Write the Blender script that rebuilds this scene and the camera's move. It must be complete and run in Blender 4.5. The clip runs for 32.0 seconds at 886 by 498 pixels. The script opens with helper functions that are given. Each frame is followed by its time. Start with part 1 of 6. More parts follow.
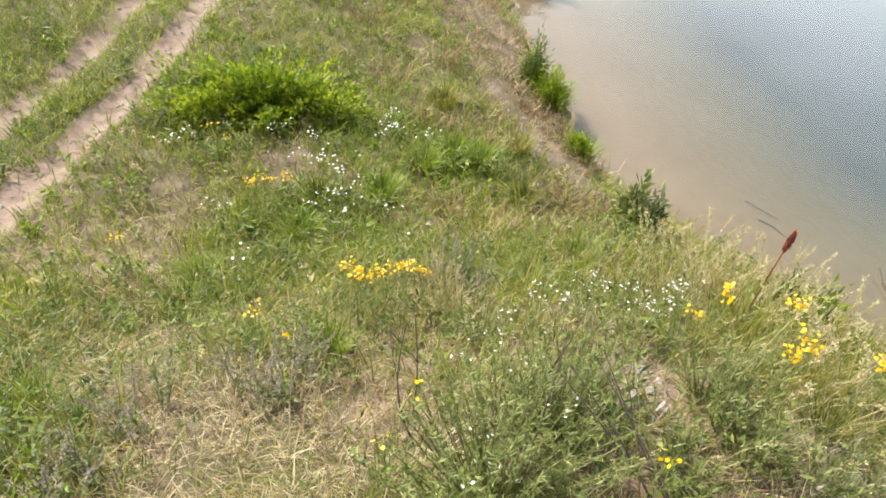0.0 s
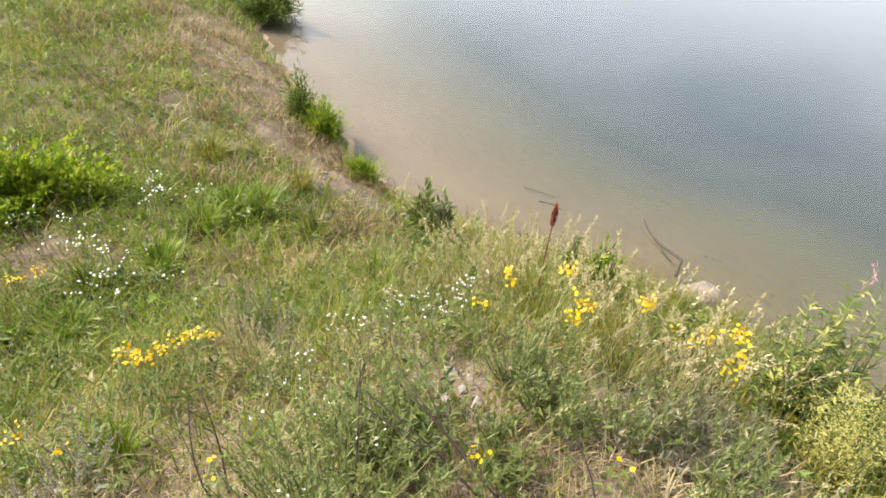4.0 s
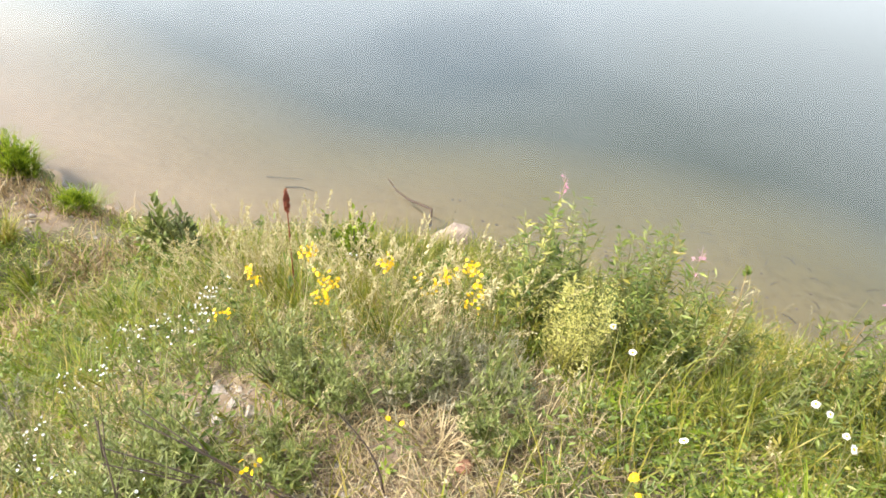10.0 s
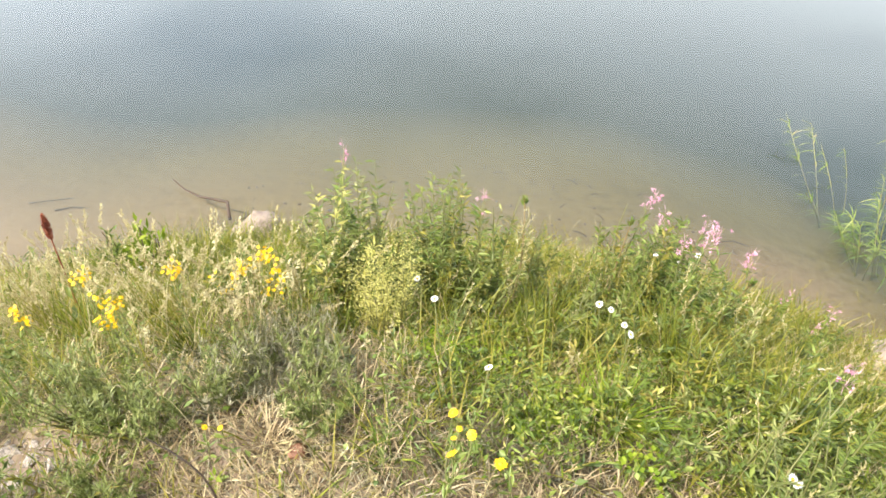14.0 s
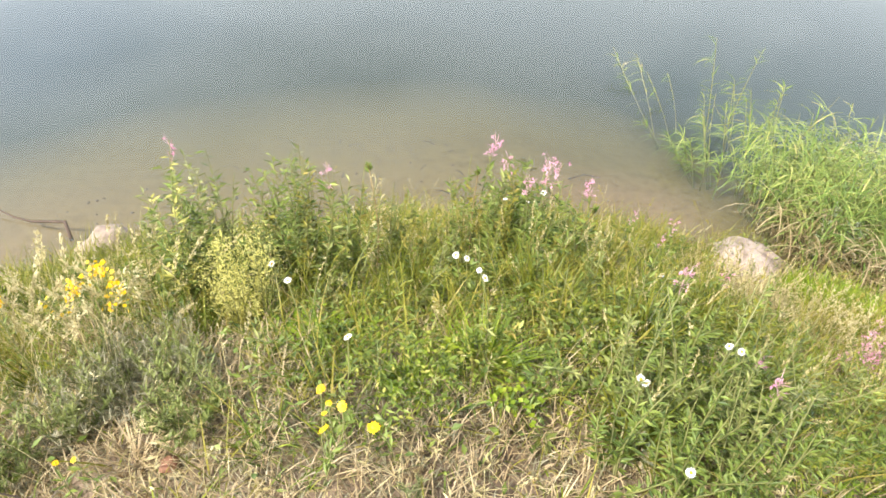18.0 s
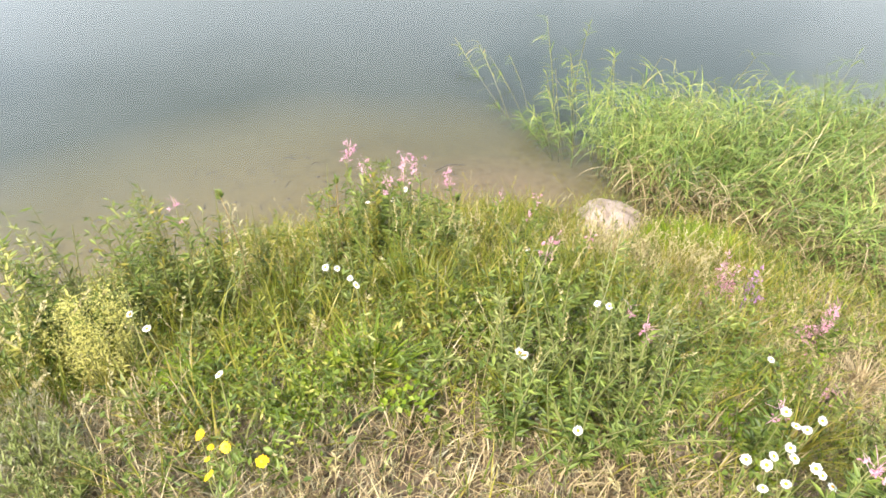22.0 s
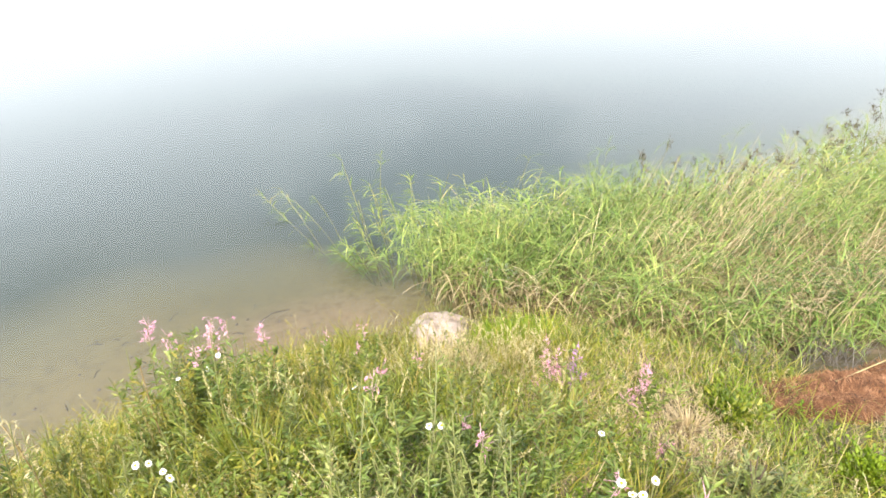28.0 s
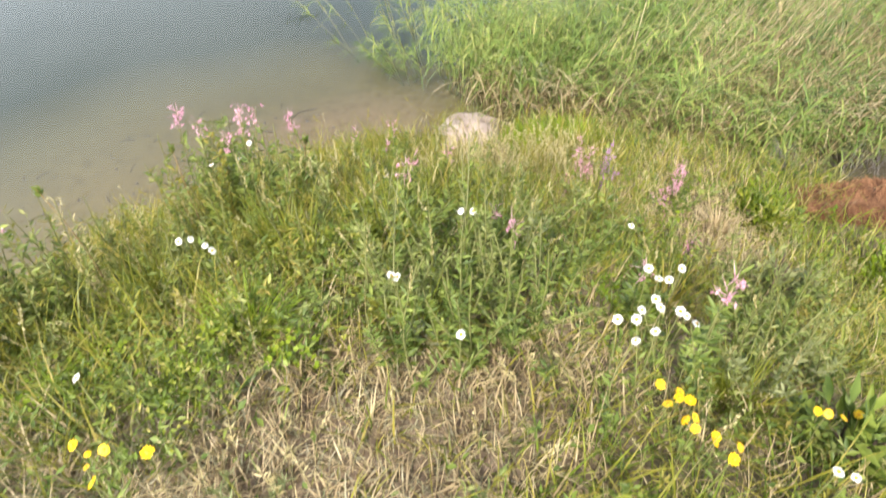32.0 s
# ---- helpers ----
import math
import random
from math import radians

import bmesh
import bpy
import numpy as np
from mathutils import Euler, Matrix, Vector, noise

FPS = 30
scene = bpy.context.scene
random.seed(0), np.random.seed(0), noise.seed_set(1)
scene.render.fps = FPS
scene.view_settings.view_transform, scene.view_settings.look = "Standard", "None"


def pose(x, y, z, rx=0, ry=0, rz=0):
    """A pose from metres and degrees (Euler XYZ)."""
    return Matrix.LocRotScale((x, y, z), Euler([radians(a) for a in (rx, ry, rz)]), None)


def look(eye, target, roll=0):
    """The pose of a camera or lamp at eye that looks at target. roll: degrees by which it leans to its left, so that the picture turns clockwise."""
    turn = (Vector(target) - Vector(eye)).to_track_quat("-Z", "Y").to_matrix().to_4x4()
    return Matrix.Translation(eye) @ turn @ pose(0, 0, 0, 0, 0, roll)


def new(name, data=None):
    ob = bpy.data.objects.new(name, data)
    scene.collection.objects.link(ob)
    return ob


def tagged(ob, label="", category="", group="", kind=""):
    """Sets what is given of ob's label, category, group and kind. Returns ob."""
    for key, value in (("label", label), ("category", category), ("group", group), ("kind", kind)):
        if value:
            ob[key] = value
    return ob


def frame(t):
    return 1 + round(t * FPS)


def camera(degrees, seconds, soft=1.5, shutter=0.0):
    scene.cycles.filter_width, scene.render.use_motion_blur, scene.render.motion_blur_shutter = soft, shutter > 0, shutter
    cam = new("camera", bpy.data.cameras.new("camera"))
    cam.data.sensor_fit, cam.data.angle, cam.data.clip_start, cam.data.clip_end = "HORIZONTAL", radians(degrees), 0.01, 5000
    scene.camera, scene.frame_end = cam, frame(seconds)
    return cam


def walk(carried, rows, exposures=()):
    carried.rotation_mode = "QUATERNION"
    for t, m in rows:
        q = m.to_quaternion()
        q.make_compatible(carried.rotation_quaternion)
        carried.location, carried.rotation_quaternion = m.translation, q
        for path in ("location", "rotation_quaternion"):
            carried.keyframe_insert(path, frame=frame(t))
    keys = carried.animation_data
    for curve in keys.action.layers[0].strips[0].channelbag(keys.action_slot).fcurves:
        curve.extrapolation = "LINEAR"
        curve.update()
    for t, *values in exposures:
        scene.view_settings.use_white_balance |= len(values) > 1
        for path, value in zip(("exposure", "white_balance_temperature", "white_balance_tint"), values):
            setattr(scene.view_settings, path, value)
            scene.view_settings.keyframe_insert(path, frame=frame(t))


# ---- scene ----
cam = camera(68.93, 32.0, soft=1.65, shutter=0.2)

# seconds, eye x y z, yaw to the left of +y, pitch, roll
PATH = [
    (0.0, -0.269, -0.216, 3.163, 68.96, -42.18, 7.07),
    (0.5, -0.273, -0.231, 3.156, 70.97, -42.67, 7.83),
    (1.0, -0.275, -0.232, 3.158, 70.07, -42.85, 8.42),
    (1.5, -0.277, -0.227, 3.159, 68.86, -42.42, 8.22),
    (2.0, -0.282, -0.221, 3.172, 65.33, -41.57, 7.26),
    (2.5, -0.257, -0.145, 3.162, 45.75, -36.97, 8.50),
    (4.5, -0.236, -0.061, 3.134, 49.99, -38.20, 4.69),
    (5.0, -0.230, -0.062, 3.143, 49.66, -38.48, 4.57),
    (5.5, -0.213, -0.019, 3.134, 43.37, -39.05, 5.00),
    (6.0, -0.186, 0.037, 3.134, 32.88, -40.76, 5.09),
    (6.5, -0.193, 0.025, 3.139, 34.61, -39.82, 5.60),
    (7.0, -0.188, 0.011, 3.141, 35.06, -39.49, 6.18),
    (7.5, -0.187, 0.006, 3.142, 35.29, -39.57, 6.34),
    (8.0, -0.185, 0.009, 3.137, 35.79, -39.71, 6.41),
    (8.5, -0.180, 0.022, 3.142, 35.52, -39.03, 6.53),
    (9.0, -0.108, 0.080, 3.161, 20.81, -37.68, 6.75),
    (9.5, -0.122, 0.063, 3.151, 22.86, -37.97, 4.80),
    (10.0, -0.135, 0.043, 3.153, 24.58, -38.14, 4.66),
    (10.5, -0.146, 0.041, 3.151, 24.89, -38.61, 5.07),
    (11.0, -0.150, 0.046, 3.149, 24.86, -38.94, 5.15),
    (11.5, -0.157, 0.044, 3.153, 25.11, -39.05, 4.96),
    (12.0, -0.160, 0.037, 3.150, 25.28, -39.23, 5.06),
    (12.5, -0.132, 0.049, 3.157, 20.43, -39.25, 4.02),
    (13.0, -0.050, 0.044, 3.166, 3.46, -39.21, 3.31),
    (13.5, -0.044, 0.052, 3.161, 4.09, -39.42, 4.79),
    (15.5, -0.023, 0.077, 3.165, 5.46, -39.43, 3.91),
    (16.0, 0.081, 0.074, 3.169, -7.75, -39.06, 4.80),
    (16.5, 0.078, 0.065, 3.160, -9.42, -39.69, 2.36),
    (17.0, 0.059, 0.057, 3.156, -9.40, -40.86, 2.69),
    (17.5, 0.058, 0.055, 3.151, -9.67, -41.29, 3.25),
    (18.0, 0.058, 0.054, 3.151, -9.32, -41.17, 3.28),
    (18.5, 0.059, 0.060, 3.152, -8.78, -41.06, 3.02),
    (19.0, 0.062, 0.063, 3.152, -8.70, -41.10, 3.06),
    (19.5, 0.064, 0.068, 3.152, -8.50, -41.42, 3.00),
    (20.0, 0.130, 0.052, 3.153, -22.59, -40.50, 1.53),
    (20.5, 0.123, 0.048, 3.151, -22.41, -40.60, 1.00),
    (21.0, 0.123, 0.046, 3.151, -22.27, -40.59, 1.10),
    (21.5, 0.127, 0.046, 3.152, -22.40, -40.59, 1.05),
    (22.0, 0.127, 0.044, 3.147, -22.27, -40.60, 0.99),
    (22.5, 0.122, 0.030, 3.151, -26.36, -40.79, 2.41),
    (23.0, 0.212, -0.002, 3.150, -38.90, -39.03, -1.65),
    (23.5, 0.236, 0.002, 3.146, -38.95, -38.90, -1.97),
    (24.0, 0.233, 0.000, 3.150, -39.53, -38.00, -2.18),
    (24.5, 0.234, -0.001, 3.151, -40.05, -37.94, -2.27),
    (25.0, 0.231, -0.002, 3.151, -39.91, -37.88, -2.01),
    (25.5, 0.232, 0.007, 3.161, -39.54, -36.90, -2.40),
    (26.0, 0.230, -0.007, 3.188, -40.52, -28.92, -2.40),
    (26.5, 0.225, 0.002, 3.191, -39.99, -29.23, -2.17),
    (28.5, 0.223, -0.001, 3.181, -39.18, -30.15, -2.27),
    (29.0, 0.222, 0.002, 3.163, -38.41, -37.45, -1.87),
    (29.5, 0.221, 0.004, 3.160, -38.77, -37.46, -1.71),
    (30.0, 0.220, 0.011, 3.159, -38.05, -37.32, -2.09),
    (30.5, 0.219, 0.015, 3.159, -38.00, -37.50, -1.87),
    (31.0, 0.215, 0.019, 3.159, -37.70, -37.59, -1.95),
    (31.5, 0.210, 0.022, 3.158, -37.61, -37.63, -1.69),
    (32.0, 0.198, 0.004, 3.098, -35.48, -46.15, -3.43),
]


def aim(x, y, z, yaw, pitch, roll):
    a, p = radians(yaw), radians(pitch)
    return look((x, y, z), (x - math.sin(a) * math.cos(p), y + math.cos(a) * math.cos(p), z + math.sin(p)), roll)


walk(cam, [(t, aim(*row)) for t, *row in PATH], exposures=[(0.0, 0.38, 6650, 12), (2.5, 0.38, 6650, 12), (4.5, 0.32, 6650, 12), (8.8, 0.32, 6650, 12), (9.5, 0.64, 6650, 12), (12.4, 0.63, 6650, 12), (13.0, 0.67, 6650, 12), (25.5, 0.69, 6650, 12), (26.0, 0.79, 6650, 12), (28.5, 0.79, 6650, 12), (29.0, 0.23, 6650, 12), (30.0, 0.51, 6650, 12), (32.0, 0.51, 6650, 12)])

# ---- sky and sun ----
SUN_FROM = Vector((-0.62, -0.42, 0.80)).normalized()
world = bpy.data.worlds.new("world")
scene.world = world
world.use_nodes = True
wt = world.node_tree
wt.nodes.clear()
w_out = wt.nodes.new("ShaderNodeOutputWorld")
w_bg = wt.nodes.new("ShaderNodeBackground")
sky = wt.nodes.new("ShaderNodeTexSky")
sky.sky_type = "NISHITA"
sky.sun_disc = False
sky.sun_elevation = math.asin(SUN_FROM.z)
sky.sun_rotation = math.atan2(SUN_FROM.x, SUN_FROM.y)
sky.dust_density = 2.5
w_tc = wt.nodes.new("ShaderNodeTexCoord")
w_map = wt.nodes.new("ShaderNodeMapping")
w_map.inputs["Scale"].default_value = (1.0, 1.0, 2.6)
w_noise = wt.nodes.new("ShaderNodeTexNoise")
w_noise.inputs["Scale"].default_value = 2.1
w_noise.inputs["Detail"].default_value = 5.0
w_noise.inputs["Roughness"].default_value = 0.5
w_ramp = wt.nodes.new("ShaderNodeValToRGB")
w_ramp.color_ramp.elements[0].position = 0.36
w_ramp.color_ramp.elements[1].position = 0.80
w_mix = wt.nodes.new("ShaderNodeMix")
w_mix.data_type = "RGBA"
w_mix.inputs["B"].default_value = (12.2, 13.4, 14.5, 1.0)
wt.links.new(w_tc.outputs["Generated"], w_map.inputs["Vector"])
wt.links.new(w_map.outputs["Vector"], w_noise.inputs["Vector"])
wt.links.new(w_noise.outputs["Fac"], w_ramp.inputs["Fac"])
w_sep = wt.nodes.new("ShaderNodeSeparateXYZ")
w_low = wt.nodes.new("ShaderNodeMapRange")
w_low.inputs["From Min"].default_value, w_low.inputs["From Max"].default_value = 0.70, 0.22
w_add = wt.nodes.new("ShaderNodeMath")
w_add.use_clamp = True
wt.links.new(w_tc.outputs["Generated"], w_sep.inputs[0])
wt.links.new(w_sep.outputs["Z"], w_low.inputs["Value"])
wt.links.new(w_ramp.outputs["Color"], w_add.inputs[0])
wt.links.new(w_low.outputs["Result"], w_add.inputs[1])
wt.links.new(w_add.outputs[0], w_mix.inputs["Factor"])
wt.links.new(sky.outputs["Color"], w_mix.inputs["A"])
# haze is brighter on the sun's side
w_dot = wt.nodes.new("ShaderNodeVectorMath")
w_dot.operation = "DOT_PRODUCT"
w_dot.inputs[1].default_value = SUN_FROM
w_glow = wt.nodes.new("ShaderNodeMapRange")
w_glow.inputs["From Min"].default_value, w_glow.inputs["From Max"].default_value = -0.4, 0.9
w_glow.inputs["To Min"].default_value, w_glow.inputs["To Max"].default_value = 1.0, 1.7
w_mul = wt.nodes.new("ShaderNodeVectorMath")
w_mul.operation = "SCALE"
wt.links.new(w_tc.outputs["Generated"], w_dot.inputs[0])
wt.links.new(w_dot.outputs["Value"], w_glow.inputs["Value"])
wt.links.new(w_mix.outputs["Result"], w_mul.inputs[0])
wt.links.new(w_glow.outputs["Result"], w_mul.inputs["Scale"])
# and brightest low over the horizon
w_rim = wt.nodes.new("ShaderNodeMapRange")
w_rim.interpolation_type = "SMOOTHSTEP"
w_rim.inputs["From Min"].default_value, w_rim.inputs["From Max"].default_value = 0.06, 0.75
w_rim.inputs["To Min"].default_value, w_rim.inputs["To Max"].default_value = 2.1, 0.62
w_grow = wt.nodes.new("ShaderNodeVectorMath")
w_grow.operation = "SCALE"
wt.links.new(w_sep.outputs["Z"], w_rim.inputs["Value"])
wt.links.new(w_mul.outputs["Vector"], w_grow.inputs[0])
wt.links.new(w_rim.outputs["Result"], w_grow.inputs["Scale"])
wt.links.new(w_grow.outputs["Vector"], w_bg.inputs["Color"])
w_bg.inputs["Strength"].default_value = 0.078
wt.links.new(w_bg.outputs["Background"], w_out.inputs["Surface"])

sun = new("sun", bpy.data.lights.new("sun", "SUN"))
sun.data.energy = 5.0
sun.data.angle = radians(1.5)
sun.data.color = (1.0, 0.94, 0.84)
sun.matrix_world = look(SUN_FROM * 40, (0, 0, 0))


# ---- materials ----
def nodes_of(name):
    m = bpy.data.materials.new(name)
    m.use_nodes = True
    t = m.node_tree
    b = t.nodes["Principled BSDF"]
    return m, t, b


def ramp(t, stops, fac):
    r = t.nodes.new("ShaderNodeValToRGB")
    e = r.color_ramp.elements
    while len(e) < len(stops):
        e.new(0.5)
    for k, (p, c) in enumerate(stops):
        e[k].position, e[k].color = p, (*c, 1)
    t.links.new(fac, r.inputs["Fac"])
    return r.outputs["Color"]


def noise_tex(t, scale, detail=4.0, rough=0.55):
    c = t.nodes.new("ShaderNodeTexCoord")
    n = t.nodes.new("ShaderNodeTexNoise")
    n.inputs["Scale"].default_value, n.inputs["Detail"].default_value, n.inputs["Roughness"].default_value = scale, detail, rough
    t.links.new(c.outputs["Object"], n.inputs["Vector"])
    return n.outputs["Fac"]


def mixed(t, a, b, fac, mode="MIX"):
    m = t.nodes.new("ShaderNodeMix")
    m.data_type, m.blend_type = "RGBA", mode
    for k, v in (("A", a), ("B", b)):
        if isinstance(v, tuple):
            m.inputs[k].default_value = (*v, 1)
        else:
            t.links.new(v, m.inputs[k])
    if isinstance(fac, float):
        m.inputs["Factor"].default_value = fac
    else:
        t.links.new(fac, m.inputs["Factor"])
    return m.outputs["Result"]


def bumped(t, b, fac, strength=0.4, distance=0.01):
    n = t.nodes.new("ShaderNodeBump")
    n.inputs["Strength"].default_value, n.inputs["Distance"].default_value = strength, distance
    t.links.new(fac, n.inputs["Height"])
    t.links.new(n.outputs["Normal"], b.inputs["Normal"])


def leaf_mat(name, stops, through_light=0.3, rough=0.45, island=True, patch=0.35, patch_scale=1.4):
    """Plant tissue: each blade or leaf has its own shade, patches drift over the place, and light shines through."""
    m, t, b = nodes_of(name)
    if island:
        g = t.nodes.new("ShaderNodeNewGeometry").outputs["Random Per Island"]
    else:
        g = t.nodes.new("ShaderNodeObjectInfo").outputs["Random"]
    # own shade, a drift over the place, and tufts a hand wide
    prev = None
    for src, gain, mid in ((g, 0.62, 0.5), (noise_tex(t, patch_scale, 3.0), patch * 2.4, 0.5), (noise_tex(t, 13.0, 2.0), 1.1, 0.5)):
        add = t.nodes.new("ShaderNodeMath")
        add.operation = "MULTIPLY_ADD"
        add.inputs[1].default_value = gain
        add.inputs[2].default_value = 0.5 - gain * mid
        t.links.new(src, add.inputs[0])
        if prev is not None:
            off = t.nodes.new("ShaderNodeMath")
            off.operation = "ADD"
            off.inputs[1].default_value = -gain * mid
            add.inputs[2].default_value = 0.0
            t.links.new(prev, off.inputs[0])
            t.links.new(off.outputs[0], add.inputs[2])
        prev = add.outputs[0]
    col = ramp(t, stops, prev)
    t.links.new(col, b.inputs["Base Color"])
    b.inputs["Roughness"].default_value = rough
    b.inputs["Specular IOR Level"].default_value = 0.4
    tr = t.nodes.new("ShaderNodeBsdfTranslucent")
    t.links.new(col, tr.inputs["Color"])
    mx = t.nodes.new("ShaderNodeMixShader")
    mx.inputs["Fac"].default_value = through_light
    t.links.new(b.outputs["BSDF"], mx.inputs[1])
    t.links.new(tr.outputs["BSDF"], mx.inputs[2])
    t.links.new(mx.outputs["Shader"], t.nodes["Material Output"].inputs["Surface"])
    return m


GREEN = leaf_mat("grass_green", [(0.0, (0.045, 0.075, 0.008)), (0.35, (0.12, 0.18, 0.016)), (0.7, (0.27, 0.30, 0.035)), (1.0, (0.55, 0.48, 0.15))])
LUSH = leaf_mat("grass_lush", [(0.0, (0.075, 0.135, 0.010)), (0.5, (0.21, 0.30, 0.017)), (1.0, (0.39, 0.45, 0.042))])
MEADOW = leaf_mat("grass_meadow", [(0.0, (0.07, 0.105, 0.01)), (0.35, (0.19, 0.245, 0.022)), (0.7, (0.36, 0.37, 0.05)), (1.0, (0.60, 0.52, 0.17))], 0.35)
OLIVE = leaf_mat("grass_yellowing", [(0.0, (0.11, 0.125, 0.014)), (0.5, (0.28, 0.26, 0.035)), (1.0, (0.48, 0.37, 0.11))])
SLOPEGRASS = leaf_mat("grass_slope", [(0.0, (0.055, 0.08, 0.009)), (0.4, (0.16, 0.195, 0.018)), (0.75, (0.33, 0.32, 0.042)), (1.0, (0.56, 0.46, 0.14))], 0.35)
STRAW = leaf_mat("grass_dry", [(0.0, (0.17, 0.12, 0.06)), (0.4, (0.41, 0.315, 0.175)), (1.0, (0.72, 0.60, 0.37))], 0.2)
GREY = leaf_mat("leaf_grey_green", [(0.0, (0.10, 0.125, 0.045)), (0.5, (0.19, 0.22, 0.085)), (1.0, (0.33, 0.345, 0.16))], 0.2)
FEATHER = leaf_mat("leaf_feathery", [(0.0, (0.08, 0.11, 0.022)), (0.5, (0.20, 0.24, 0.06)), (1.0, (0.42, 0.43, 0.16))], 0.25)
REED = leaf_mat("leaf_reed", [(0.0, (0.045, 0.09, 0.014)), (0.35, (0.17, 0.27, 0.055)), (0.7, (0.34, 0.42, 0.105)), (0.9, (0.55, 0.54, 0.17)), (1.0, (0.62, 0.50, 0.24))], 0.25, patch=0.5, patch_scale=0.9)
HERB = leaf_mat("leaf_herb", [(0.0, (0.045, 0.082, 0.014)), (0.45, (0.14, 0.20, 0.035)), (0.8, (0.26, 0.315, 0.065)), (1.0, (0.41, 0.43, 0.12))], 0.25)
BUSH = leaf_mat("leaf_bush", [(0.0, (0.085, 0.15, 0.009)), (0.5, (0.23, 0.32, 0.018)), (1.0, (0.48, 0.51, 0.042))], 0.4)
STEM = leaf_mat("stem_green", [(0.0, (0.14, 0.16, 0.05)), (1.0, (0.27, 0.26, 0.10))], 0.05)
TWIG = leaf_mat("twig_brown", [(0.0, (0.05, 0.035, 0.025)), (1.0, (0.14, 0.10, 0.075))], 0.0, 0.8)
DEADWOOD = leaf_mat("sodden_wood", [(0.0, (0.15, 0.12, 0.08)), (1.0, (0.24, 0.19, 0.13))], 0.0, 0.9)
ROSE = leaf_mat("petal_pink", [(0.0, (0.55, 0.20, 0.33)), (0.5, (0.70, 0.38, 0.48)), (1.0, (0.78, 0.55, 0.58))], 0.3)
PURPLE = leaf_mat("petal_purple", [(0.0, (0.38, 0.16, 0.40)), (1.0, (0.56, 0.32, 0.55))], 0.3)
WHITE = leaf_mat("petal_white", [(0.0, (0.70, 0.70, 0.66)), (1.0, (0.84, 0.84, 0.81))], 0.15)
YELLOW = leaf_mat("petal_yellow", [(0.0, (0.72, 0.39, 0.003)), (0.5, (0.80, 0.51, 0.005)), (1.0, (0.85, 0.62, 0.01))], 0.15)
AMBER = leaf_mat("disc_amber", [(0.0, (0.62, 0.30, 0.01)), (1.0, (0.78, 0.44, 0.02))], 0.05)
RUST = leaf_mat("seed_rust", [(0.0, (0.16, 0.035, 0.02)), (0.5, (0.27, 0.07, 0.035)), (1.0, (0.40, 0.13, 0.06))], 0.1)
PLUME = leaf_mat("plume_dark", [(0.0, (0.05, 0.045, 0.03)), (1.0, (0.16, 0.13, 0.08))], 0.1)
SILVER = leaf_mat("leaf_silvery", [(0.0, (0.26, 0.31, 0.20)), (1.0, (0.46, 0.50, 0.36))], 0.15)
PALE = leaf_mat("panicle_pale", [(0.0, (0.34, 0.28, 0.12)), (0.5, (0.54, 0.46, 0.23)), (1.0, (0.72, 0.65, 0.40))], 0.3)
DULL = leaf_mat("grass_dull", [(0.0, (0.13, 0.125, 0.07)), (0.5, (0.28, 0.265, 0.16)), (1.0, (0.54, 0.50, 0.36))], 0.2)
GREYTWIG = leaf_mat("twig_grey", [(0.0, (0.07, 0.062, 0.055)), (1.0, (0.22, 0.20, 0.185))], 0.0, 0.8)
VIOLETGREY = leaf_mat("spike_violet_grey", [(0.0, (0.21, 0.175, 0.13)), (1.0, (0.42, 0.37, 0.30))], 0.15)
BROWN = leaf_mat("grass_brown", [(0.0, (0.14, 0.085, 0.035)), (0.5, (0.34, 0.24, 0.11)), (1.0, (0.58, 0.46, 0.25))], 0.2)
SPURGE = leaf_mat("head_yellow_green", [(0.0, (0.40, 0.39, 0.08)), (1.0, (0.66, 0.61, 0.21))], 0.25)


